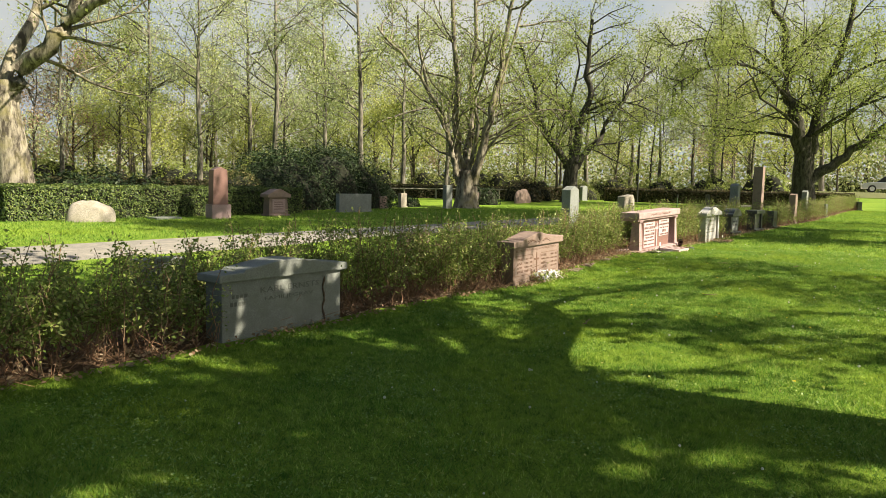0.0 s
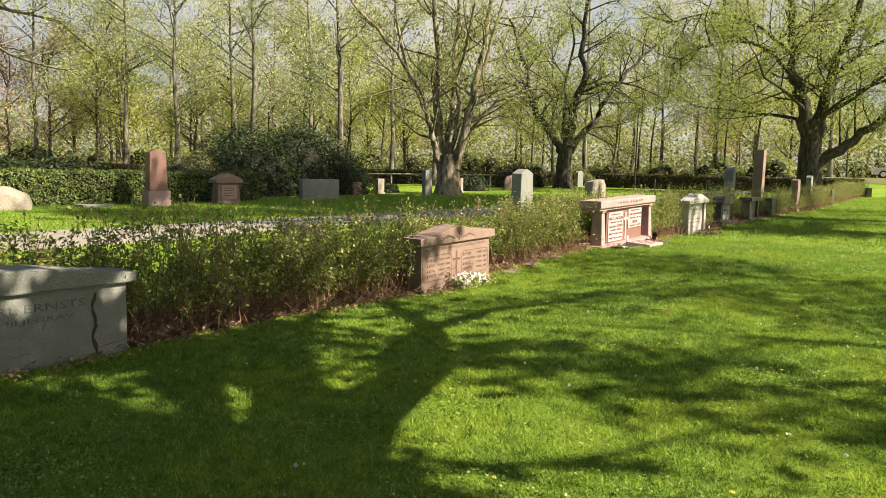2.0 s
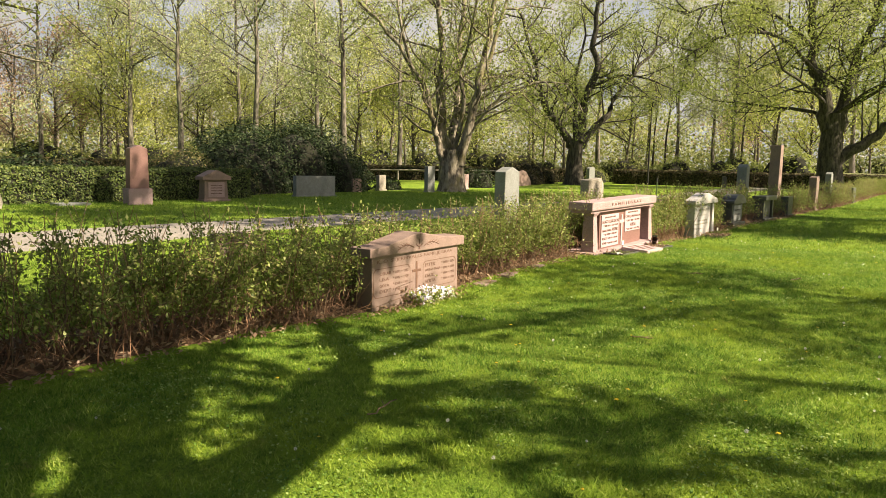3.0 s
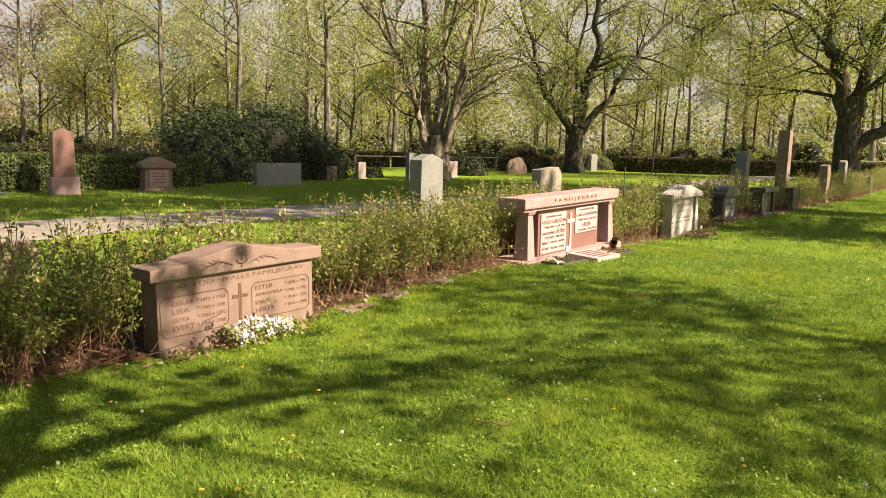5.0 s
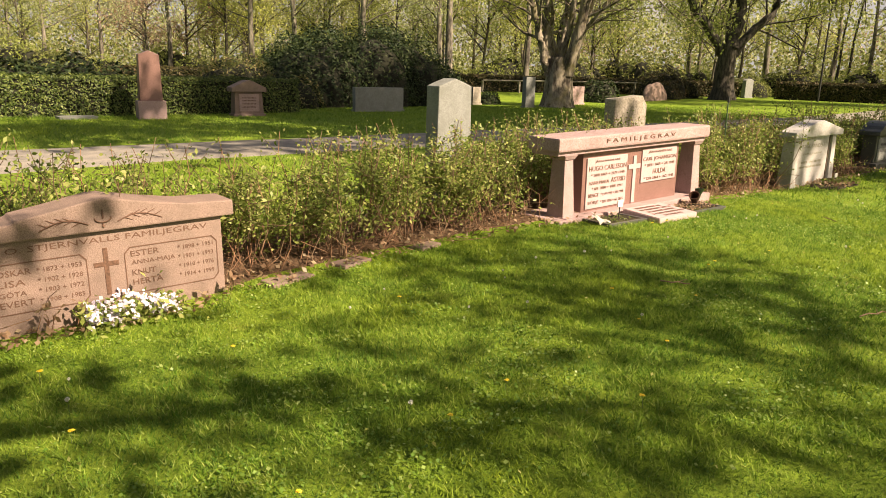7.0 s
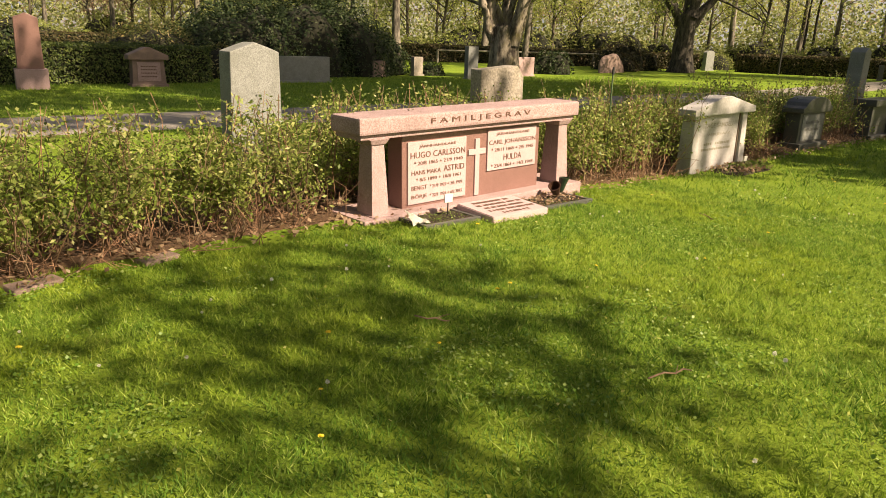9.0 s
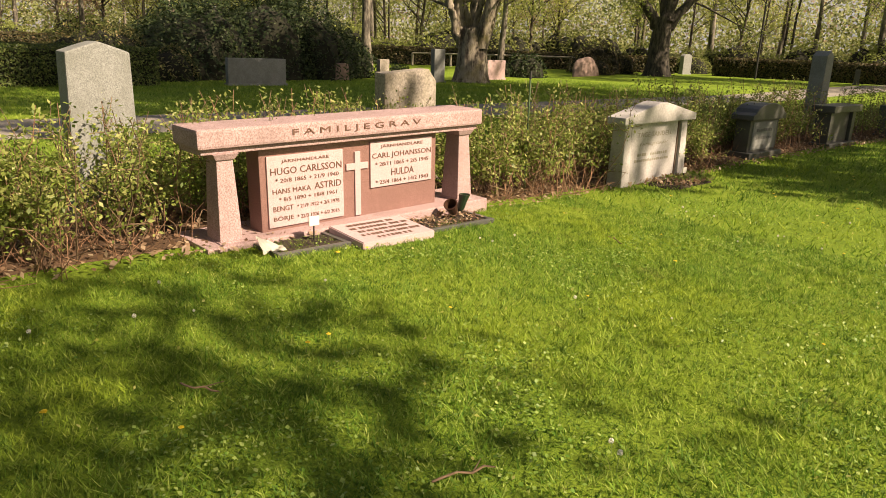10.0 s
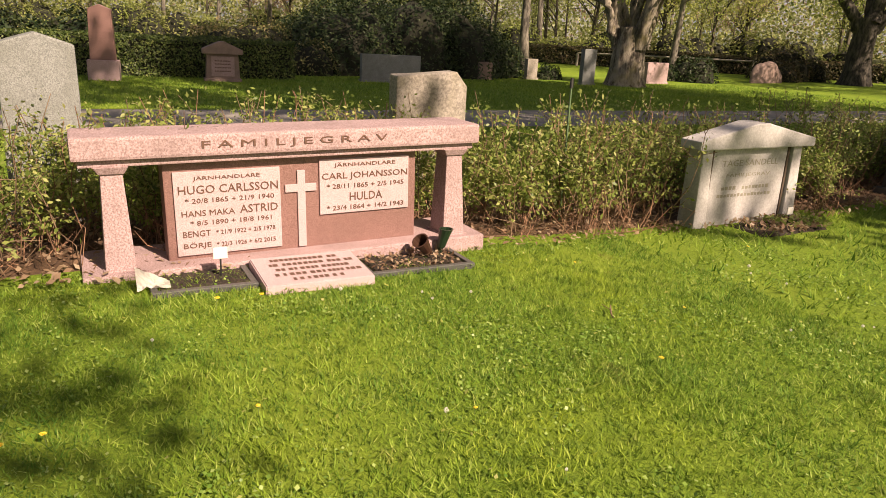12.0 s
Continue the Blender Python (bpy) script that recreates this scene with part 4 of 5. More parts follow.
# tall single trunks on the far lawn
BIRCH = []
for k, (h, sp) in enumerate(((13, 3.2), (14.5, 3.4), (12, 2.8))):
    rr = random.Random(30 + k)
    BIRCH.append(tree("birch_tree", (-120 - 6 * k, 90, 0), fan(20, 30, sp, 0.06, rr, 3.4, h * 0.97), "slender birch with pale bark and light yellow-green leaves", M_BIRCH, M_BIRCH_LEAF, 50 + k, 0.125, 44, 0.36, 5, 1, 0.3, (h, 0.17, 0.4 * (k - 1), 0.3), 0.0, 0.9, "woodland birches", 0.8, 7))
YOUNG = []
for k, (h, sp, mat) in enumerate(((8.5, 3.0, M_YOUNG), (11, 3.2, M_LIME), (7.0, 2.6, M_YOUNG), (9.5, 2.8, M_BROWN_LEAF))):
    rr = random.Random(60 + k)
    YOUNG.append(tree("woodland_tree", (-120 - 6 * k, 100, 0), fan(17, 42, sp, 0.055, rr, 1.6, h * 0.95), "slim young woodland tree in " + ("yellow-green spring leaf" if mat is M_YOUNG else "fresh green leaf" if mat is M_LIME else "copper-brown bud"), M_BARK, mat, 70 + k, 0.145, 40, 0.44, 5, 1, 0.3, (h, 0.11, 0.3, -0.2), 0.05, 0.9, "woodland trees", 0.4, 6))
POLE = []
for k, h in enumerate((15, 17)):
    rr = random.Random(90 + k)
    POLE.append(tree("woodland_pole_tree", (-120 - 6 * k, 110, 0), fan(15, 35, 2.6, 0.05, rr, 6.0, h * 0.97), "tall bare-stemmed woodland tree with a thin crown", M_BARK_DK, M_BIRCH_LEAF, 95 + k, 0.14, 34, 0.44, 5, 1, 0.2, (h, 0.10, 0.5 * k - 0.2, 0.4), 0.05, 0.9, "woodland trees", 0.5, 6))


def polar(angle, dist):
    return -dist * math.sin(radians(angle)), dist * math.cos(radians(angle))


FRESH = {o.name for o in BIRCH + YOUNG + POLE}


def plant(src, x, y, s, turn):
    if src.name in FRESH:
        FRESH.discard(src.name)
        ob = src
        ob.matrix_basis = pose(*on(x, y), 0, 0, turn)
    else:
        ob = copy_thing(src, pose(*on(x, y), 0, 0, turn))
    ob.scale = (s, s, s)
    return ob


for k, (an, dist, s) in enumerate(((54.3, 51, 1.15), (48.6, 46, 1.1), (42.0, 42, 1.15), (58.0, 56, 1.2), (63.6, 58, 1.0), (35.6, 50, 1.0), (50.5, 58, 1.2), (45.0, 56, 1.1), (15.5, 58, 1.05), (39.0, 55, 1.1))):
    x, y = polar(an, dist)
    plant(BIRCH[k % 3], x, y, s, k * 77)
R = random.Random(21)
for an in np.arange(-2, 100, 1.45):
    for band in range(3):
        d = (61, 70, 82)[band] + R.uniform(-4.5, 5)
        a = an + R.uniform(-0.6, 0.6)
        if a < 7 and d < 95:
            d += 42
        x, y = polar(a, d)
        if band == 0:
            src = R.choice(YOUNG[:3] + YOUNG[:2]) if a > 25 or R.random() < 0.6 else R.choice(POLE)
        elif band == 1:
            src = R.choice(POLE[:1] + BIRCH + YOUNG[:3])
        else:
            src = R.choice(POLE + BIRCH + YOUNG)
        if 60 < a < 72 and R.random() < 0.5:
            src = YOUNG[3]
        if R.random() < (0.62, 0.6, 0.4)[band]:
            plant(src, x, y, R.uniform(0.8, 1.3), R.uniform(0, 360))


def far_woods(name, r0, r1, n, size, mat, seed, top, label):
    """The closed woodland behind: countless leaves, thinner towards the treetops."""
    rng = np.random.default_rng(seed)
    an = np.radians(rng.uniform(-8, 112, n))
    r = rng.uniform(r0, r1, n)
    edge = np.array([top * (0.75 + 0.5 * noise.noise((math.degrees(a) * 0.16, q * 0.05, seed)) + 0.25 * noise.noise((math.degrees(a) * 0.6, 2, seed))) for a, q in zip(an, r)])
    z = edge * rng.uniform(0, 1, n) ** 1.25
    return alone(name, leaves_mesh(name, np.stack([-r * np.sin(an), r * np.cos(an), z + 0.3], 1), size, rng, 0.1, 0.7), mat, label, "woodland", kind="stuff")


far_woods("far_woodland", 92, 120, 80000, 0.42, M_BIRCH_LEAF, 8, 12.5, "distant woodland in pale spring green")
far_woods("far_woodland", 88, 104, 36000, 0.36, M_SHADY_LEAF, 9, 7.5, "distant undergrowth, leaves coloured darker for the shade within the woods")
far_woods("far_woodland", 100, 125, 22000, 0.40, M_BROWN_LEAF, 10, 12.0, "distant trees still in brown bud")


def pale_sky():
    """Added glowing card far behind the woods, standing in for overexposed sky."""
    m, n, l, p = material("glowing_sky_card")
    e = n.new("ShaderNodeEmission")
    l.new(ramp(n, l, noise_tex(n, l, 0.03, 4, 0.6), [(0.40, (0.72, 0.83, 0.98)), (0.60, (1.0, 1.0, 1.0))]), e.inputs["Color"])
    e.inputs["Strength"].default_value = 0.27
    l.new(e.outputs[0], n["Material Output"].inputs["Surface"])
    an = np.radians(np.linspace(-14, 118, 34))
    V = [(-175 * math.sin(a), 175 * math.cos(a), z) for z in (-2, 78) for a in an]
    k = len(an)
    alone("backdrop", mesh_from("backdrop", V, [(i, i + 1, k + i + 1, k + i) for i in range(k - 1)]), m, "glowing card standing in for bright sky behind the woods", "sky", kind="structure")


pale_sky()

# ---- shrubs and hedges ----
def mound(name, at, size, label, leaf_mat, seed, count, leaf_size, lobes=9, category="shrub", group="", up=0.4, dome=False):
    """An evergreen shrub: overlapping leafy lobes over solid dark cores standing for inner shade."""
    rng = np.random.default_rng(seed)
    g = thing(name, (0, 0, 0), label, category, group)
    sx, sy, sz = size
    P, N = [], []
    core = bmesh.new()
    for k in range(lobes):
        f = (k + 0.5) / lobes
        c = np.array((rng.uniform(-0.45, 0.45) * sx, (f - 0.5) * 0.82 * sy, 0))
        hr = sz * rng.uniform(0.62, 1.0) * (1 - 0.35 * abs(2 * f - 1) ** 2)
        rx, ry = sx * rng.uniform(0.34, 0.5), sy / lobes * rng.uniform(1.1, 1.7)
        if dome:
            c[0], ry = rng.uniform(-0.2, 0.2) * sx, sy / lobes * rng.uniform(1.9, 2.6)
            hr = sz * rng.uniform(0.90, 1.0) * math.sqrt(max(1 - abs(2 * f - 1) ** 2.6, 0.3))
        d = rng.normal(size=(count // lobes, 3))
        d /= np.linalg.norm(d, axis=1, keepdims=True)
        d[:, 2] = np.abs(d[:, 2])
        lump = np.array([1 + 0.16 * noise.noise((v[0] * 3 + k, v[1] * 3, v[2] * 3)) + 0.07 * noise.noise((v[0] * 9, v[1] * 9 + k, v[2] * 9)) for v in d])
        shell = (lump * (1 - np.abs(rng.normal(size=len(d))) * 0.07))[:, None]
        P.append(c + d * shell * np.array((rx, ry, hr)))
        N.append(d)
        ret = bmesh.ops.create_icosphere(core, subdivisions=2, radius=1.0)
        for v in ret["verts"]:
            v.co = Vector((c[0] + v.co.x * rx * 0.8, c[1] + v.co.y * ry * 0.8, max(v.co.z, 0) * hr * 0.8))
    tagged(part("shade_core", core, M_CORE, g), kind="stuff")
    tagged(part("foliage", leaves_mesh("foliage", np.concatenate(P), leaf_size, rng, up, 0.42, np.concatenate(N) * 0.8), leaf_mat, g), kind="stuff")
    g.matrix_basis = pose(*on(at[0], at[1]))
    return g


mound("rhododendron", (-24.4, 23.5, 0), (6.0, 9.4, 2.95), "broad domed dark glossy rhododendron thicket", M_RHODO, 41, 46000, 0.13, 15, dome=True)
mound("mixed_shrub", (-22.6, 18.4, 0), (2.4, 3.8, 2.0), "loose evergreen shrub with yellowish and brown leaves", M_MIXED_LEAF, 47, 6000, 0.10, 6)
mound("rhododendron", (-23.6, 12.6, 0), (2.6, 6.2, 1.75), "dark rounded rhododendron behind the clipped hedge", M_RHODO, 42, 8000, 0.15, 9)
mound("rhododendron", (-26.5, 6.5, 0), (2.6, 6.0, 1.5), "low dark rhododendron behind the old maple", M_RHODO, 43, 6000, 0.15, 8)
mound("dark_shrub", (-22.8, 35.6, 0), (1.5, 1.8, 1.1), "small dark rounded shrub on the far lawn", M_RHODO, 44, 2500, 0.12, 4)
mound("dark_shrub", (-22.3, 28.4, 0), (0.6, 0.7, 0.6), "small dark shrub beside a pale gravestone", M_RHODO, 45, 1200, 0.09, 3)
mound("dark_shrub", (-23.5, 42.0, 0), (2.2, 3.2, 1.7), "dark brownish shrub below the trees", M_BROWNHEDGE, 46, 5000, 0.13, 6)


def box_hedge(name, a, b, width, height, label, leaf_mat, seed, density, leaf_size):
    """A clipped hedge from a to b: close leaves over a box coloured dark as inner shade."""
    rng = np.random.default_rng(seed)
    L = math.dist(a, b)
    g = thing(name, (0, 0, 0), label, "hedge")
    n1, n2, n3 = int(L * height * density), int(L * width * density), int(width * height * density)
    P, N = [], []
    for side in (-1, 1):
        P.append(np.stack([rng.uniform(0, L, n1), np.full(n1, side * width / 2), rng.uniform(0.02, height, n1)], 1))
        N.append(np.tile((0, side, 0.2), (n1, 1)))
        P.append(np.stack([np.full(n3, L if side > 0 else 0), rng.uniform(-width / 2, width / 2, n3), rng.uniform(0.02, height, n3)], 1))
        N.append(np.tile((side, 0, 0.2), (n3, 1)))
    P.append(np.stack([rng.uniform(0, L, n2), rng.uniform(-width / 2, width / 2, n2), np.full(n2, height)], 1))
    N.append(np.tile((0, 0, 1.0), (n2, 1)))
    P, N = np.concatenate(P), np.concatenate(N).astype(float)
    wob = np.array([noise.noise((p[0] * 1.7 + seed, p[1] * 2, p[2] * 2)) * 0.09 + noise.noise((p[0] * 6, p[1] * 6 + seed, p[2] * 6)) * 0.05 for p in P])
    P = P + N * (wob - np.abs(rng.normal(size=len(P))) * 0.035)[:, None]
    core = slab([(-width / 2 + 0.09, 0), (width / 2 - 0.09, 0), (width / 2 - 0.09, height - 0.09), (-width / 2 + 0.09, height - 0.09)], L - 0.08, L - 0.16, 0.05)
    tagged(part("shade_core", core, M_CORE, g), kind="stuff")
    tagged(part("foliage", leaves_mesh("foliage", P, leaf_size, rng, 0.2, 0.5, N), leaf_mat, g), kind="stuff")
    g.matrix_basis = pose(a[0], a[1], on((a[0] + b[0]) / 2, (a[1] + b[1]) / 2)[2] - 0.05, 0, 0, math.degrees(math.atan2(b[1] - a[1], b[0] - a[0])))
    return g


box_hedge("clipped_hedge", (-19.9, 8.6), (-20.0, 18.6), 1.0, 0.98, "clipped dark green hedge behind the gravestones", M_YEW, 51, 1100, 0.065)
box_hedge("low_hedge", (-20.6, 48.2), (-5.8, 52.2), 1.0, 0.98, "clipped brown-green hedge along the far edge of the lawn", M_BROWNHEDGE, 52, 330, 0.12)
box_hedge("low_hedge", (-37.0, 36.5), (-22.5, 47.4), 0.9, 0.95, "dark clipped hedge along the far edge of the lawn", M_BROWNHEDGE, 53, 240, 0.13)
box_hedge("low_hedge", (-46.0, 20.0), (-38.5, 35.0), 0.9, 1.1, "dark clipped hedge beyond the rhododendron", M_BROWNHEDGE, 54, 240, 0.13)
box_hedge("low_hedge", (-3.8, 53.5), (9.0, 56.0), 0.9, 0.8, "low clipped hedge at the end of the lawn", M_YEW, 55, 300, 0.11)

# the second bush takes the leaf colour darkened for woodland shade
BUSH = [mound("woodland_bush", (-120, 120 + 5 * k, 0), (2.2, 2.8, 1.7 + 0.3 * k), "loose woodland bush in fresh green leaf", (M_LIME, M_SHADY_LEAF)[k], 80 + k, 2000, 0.15, 5, "bush", "woodland bushes") for k in range(2)]
FRESH |= {o.name for o in BUSH}
for an in np.arange(0, 100, 2.0):
    x, y = polar(an + R.uniform(-1, 1), R.uniform(55, 60) + (44 if an < 9 else 0))
    plant(R.choice(BUSH), x, y, R.uniform(0.8, 1.7), R.uniform(0, 360))


# ---- the loose hedge between the two rows of graves ----
def hedge_shrub(seed, leafy, stems=44):
    rng = np.random.default_rng(seed)
    g = thing("hedge_shrub", (-120, seed, 0), "loose twiggy hedge shrub with small fresh green leaves", "shrub", "grave hedge")
    o = np.array((-120.0, seed, 0))
    brown, red, tips = [], [], []
    for k in range(stems):
        s = o + np.array((rng.uniform(-0.36, 0.36), rng.uniform(-0.45, 0.45), -0.02))
        h = rng.uniform(0.40, 0.92)
        d = np.array((rng.normal() * 0.24, rng.normal() * 0.24, 1.0))
        pts = [s + d * h * f + np.array((noise.noise((k, f * 3, seed)) * 0.09, noise.noise((f * 3, k, seed)) * 0.09, 0)) for f in np.linspace(0, 1, 6)]
        (red if k % 3 == 0 else brown).append((pts, [0.0055 - 0.0006 * i for i in range(6)]))
        tips.append(pts[2:])
        for j in range(4):
            i = rng.integers(1, 5)
            q = pts[i]
            e = q + np.array((rng.normal() * 0.13, rng.normal() * 0.13, rng.uniform(0.0, 0.2)))
            brown.append(([q, (q + e) / 2 + rng.normal(size=3) * 0.01, e], [0.003, 0.0025, 0.002]))
            if e[2] > 0.22:
                tips.append([q, (q + e) / 2, e])
    for k in range(stems * 2):
        s = o + np.array((rng.uniform(-0.48, 0.52), rng.uniform(-0.5, 0.5), 0.0))
        e = s + np.array((rng.normal() * 0.16, rng.normal() * 0.16, rng.uniform(0.05, 0.34)))
        red.append(([s, (s + e) / 2 + rng.normal(size=3) * 0.03, e], [0.003, 0.0028, 0.002]))
    tagged(part("stemwork", tubes("stemwork", brown, 4), M_TWIG, g), kind="stuff")
    tagged(part("dry_brush", tubes("dry_brush", red, 3), M_TWIG_RED, g, "reddish-brown dry twigs"), kind="stuff")
    tagged(part("foliage", leaves_mesh("foliage", leaf_cloud(tips, rng, leafy, 0.035, 0.05), 0.036, rng, 0.5, 0.5), M_HEDGE_LEAF, g), kind="stuff")
    return g


SHRUB = [hedge_shrub(300 + k, (27, 32, 20, 28, 18)[k]) for k in range(5)]
FAR_SHRUB = hedge_shrub(310, 15, 20)
FAR_SHRUB.matrix_basis = pose(*on(-5.5, 44.4))
R = random.Random(31)
for k, ob in enumerate(SHRUB):
    ob.matrix_basis = pose(*on(-5.5, 45.0 + 0.7 * k))
y = -2.0
while y < 44:
    stone = any(a - 0.35 < y < b + 0.35 for a, b in ((4.3, 5.8), (9.1, 10.6), (13.4, 15.9), (17.7, 19.1), (20.4, 21.4), (23.1, 24.2)))
    x = (-5.80 if stone else -5.47) + R.uniform(-0.07, 0.07)
    src = R.choice(SHRUB) if y < 22 else FAR_SHRUB
    ob = copy_thing(src, pose(*on(x, y), 0, 0, R.choice((0, 180)) + R.uniform(-20, 20)))
    s = R.uniform(0.92, 1.18)
    ob.scale = (1.0, 1.0, s)
    y += R.uniform(0.52, 0.66)


def scatter_litter():
    """Fallen leaves and bits in the bed."""
    rng = np.random.default_rng(77)
    n = 9000
    P = np.stack([rng.uniform(-6.2, -4.85, n), rng.uniform(0, 26, n), np.zeros(n)], 1)
    P[:, 2] = gz(P[:, 0], P[:, 1]) + 0.022 + rng.uniform(0, 0.03, n)
    return alone("fallen_leaves", leaves_mesh("fallen_leaves", P, 0.045, rng, 0.9, 0.6), M_BROWN_LEAF, "brown fallen leaves under the hedge", "litter", kind="stuff")


scatter_litter()


# ---- grass ----
def grass(name, x0, x1, y0, y1, n, tall, width, seed, label):
    rng = np.random.default_rng(seed)
    P = np.stack([rng.uniform(x0, x1, n), rng.uniform(y0, y1, n)], 1)
    keep = (P[:, 0] > -5.02 + 0.12 * np.sin(P[:, 1] * 2.1) + 0.06 * np.sin(P[:, 1] * 7)) | (P[:, 0] < -6.4)
    keep &= ~((P[:, 0] > -12.95) & (P[:, 0] < -10.5))
    P = P[keep]
    n = len(P)
    clump = np.array([noise.noise((a * 2.1, b * 2.1, seed)) + 0.6 * noise.noise((a * 7, b * 7, 2)) for a, b in P]) 
    h = tall * rng.uniform(0.5, 1.3, n) * (1 + 0.75 * clump)
    an = rng.uniform(0, 2 * math.pi, n)
    lean = rng.normal(size=(n, 2)) * 0.75 * h[:, None]
    w = width * rng.uniform(0.7, 1.3, n)
    z = gz(P[:, 0], P[:, 1])
    dx, dy = np.cos(an) * w / 2, np.sin(an) * w / 2
    v = np.empty((n, 3, 3))
    v[:, 0] = np.stack([P[:, 0] - dx, P[:, 1] - dy, z - 0.004], 1)
    v[:, 1] = np.stack([P[:, 0] + dx, P[:, 1] + dy, z - 0.004], 1)
    v[:, 2] = np.stack([P[:, 0] + lean[:, 0], P[:, 1] + lean[:, 1], z + h], 1)
    return alone(name, quads_mesh(name, v), M_BLADE, label, "grass", kind="stuff")


grass("grass", -5.15, 0.5, 1.2, 17, 560000, 0.027, 0.0068, 5, "short green lawn grass with mixed blades")
grass("grass", -5.15, 1.0, 17, 46, 90000, 0.05, 0.013, 6, "short green lawn grass further off")
grass("grass", -21, -6.2, 4, 36, 120000, 0.055, 0.015, 7, "short lawn grass beyond the hedge")


def clover():
    """Low clover and moss leaves between the blades."""
    rng = np.random.default_rng(41)
    P = np.stack([rng.uniform(-5.0, 0.3, 150000), rng.uniform(1.5, 18, 150000)], 1)
    w = np.array([noise.noise((a * 1.3, b * 1.3, 9)) + 0.5 * noise.noise((a * 4, b * 4, 3)) for a, b in P])
    P = P[w > rng.uniform(-0.1, 0.7, len(w))]
    P = np.concatenate([P, (gz(P[:, 0], P[:, 1]) + rng.uniform(0.008, 0.032, len(P)))[:, None]], 1)
    return alone("clover", leaves_mesh("clover", P, 0.016, rng, 1.2, 0.85), M_CLOVER, "patches of small clover leaves in the lawn", "clover", kind="stuff")


clover()


# ---- small things at the graves ----
def flowers():
    rng = np.random.default_rng(12)
    g = thing("flower_clump", on(-4.92, 9.84), "clump of white and lilac pansies before the rose gravestone", "flowers")
    o = np.array(on(-4.92, 9.84))
    n = 105
    P = o + np.stack([rng.normal(size=n) * 0.07, rng.uniform(-0.24, 0.24, n), rng.uniform(0.06, 0.16, n)], 1)
    P[:, 2] -= np.abs(P[:, 1] - o[1]) * 0.15
    out = []
    for p in P:
        nrm = np.array((0.9, rng.normal() * 0.4, 0.6 + rng.normal() * 0.3))
        out.append((p, nrm))
    pos = np.concatenate([p + rng.normal(size=(5, 3)) * 0.011 for p, _ in out])
    nr = np.concatenate([np.tile(v, (5, 1)) for _, v in out])
    tagged(part("blossom", leaves_mesh("blossom", pos, 0.024, rng, 0.2, 0.95, nr * 1.5), M_PETAL, g, "white and pale lilac petals"), kind="stuff")
    m = 700
    Q = o + np.stack([rng.normal(size=m) * 0.085, rng.uniform(-0.30, 0.30, m), rng.uniform(0.0, 0.14, m)], 1)
    tagged(part("foliage", leaves_mesh("foliage", Q, 0.04, rng, 0.4, 0.5), M_HEDGE_LEAF, g), kind="stuff")
    # dry stalks beside it
    L = []
    for y in (9.35, 9.42, 9.55, 10.42):
        b = np.array(on(-4.97, y))
        L.append(([b, b + np.array((0.02, 0.01, 0.07)), b + np.array((0.03, 0.03, 0.14))], [0.004, 0.003, 0.002]))
    d = thing("dry_stalk", on(-4.97, 9.45), "dry brown leafy stalks before the rose gravestone", "plant")
    tagged(part("stalk", tubes("stalk", L, 4), M_TWIG_RED, d), kind="stuff")
    q = np.concatenate([l[0][2] + rng.normal(size=(9, 3)) * 0.03 for l in L])
    tagged(part("foliage", leaves_mesh("foliage", q, 0.05, rng, 0.1, 0.5), M_BROWN_LEAF, d), kind="stuff")


def soil_bed(name, x0, x1, y0, y1, z, label, bumps, seed):
    bm = bmesh.new()
    nx, ny = 8, 22
    V = [[bm.verts.new((x0 + (x1 - x0) * i / nx, y0 + (y1 - y0) * j / ny, z + (0.02 + bumps * noise.noise((i * 0.9, j * 0.9, seed)) if 0 < i < nx and 0 < j < ny else -0.03))) for j in range(ny + 1)] for i in range(nx + 1)]
    for i in range(nx):
        for j in range(ny):
            bm.faces.new((V[i][j], V[i + 1][j], V[i + 1][j + 1], V[i][j + 1]))
    return alone(name, bm, M_SOIL, label, "flower bed")


def leaf_heap(x0, x1, y0, y1, n, mat, size, z, label, seed):
    rng = np.random.default_rng(seed)
    P = np.stack([rng.uniform(x0, x1, n), rng.uniform(y0, y1, n), z + rng.uniform(0, 0.035, n)], 1)
    return alone("leaf_litter", leaves_mesh("leaf_litter", P, size, rng, 0.8, 0.6), mat, label, "litter", kind="stuff")


def label_sign(x, y, h, w, label, tilt=0):
    g = thing("grave_label", on(x, y), label, "sign")
    X, Y, Z = on(x, y)
    part("stake", tubes("stake", [([np.array((X, Y, Z - 0.03)), np.array((X, Y, Z + h))], [0.006, 0.006])], 5), M_STEEL, g)
    part("face", block(X - 0.004, X + 0.008, Y - w / 2, Y + w / 2, Z + h - 0.01, Z + h + w * 0.7, 0.003), M_SIGN, g, "white blank label")
    return g


def vase():
    X, Y, Z = on(-4.86, 15.45)
    g = thing("grave_vase", (X, Y, Z), "dark green plastic grave vase tilted on its spike", "vase")
    bm = bmesh.new()
    prof = ((0.012, -0.02), (0.014, 0.04), (0.028, 0.06), (0.036, 0.13), (0.046, 0.18), (0.038, 0.18), (0.030, 0.12))
    rings = [[bm.verts.new((X + r * math.cos(a) + z * 0.12, Y + r * math.sin(a) + z * 0.2, Z + z)) for a in np.linspace(0, 2 * math.pi, 13)[:-1]] for r, z in prof]
    for p, q in zip(rings, rings[1:]):
        for i in range(12):
            bm.faces.new((p[i], p[(i + 1) % 12], q[(i + 1) % 12], q[i]))
    bm.faces.new(rings[-1])
    part("cup", bm, M_VASE, g)


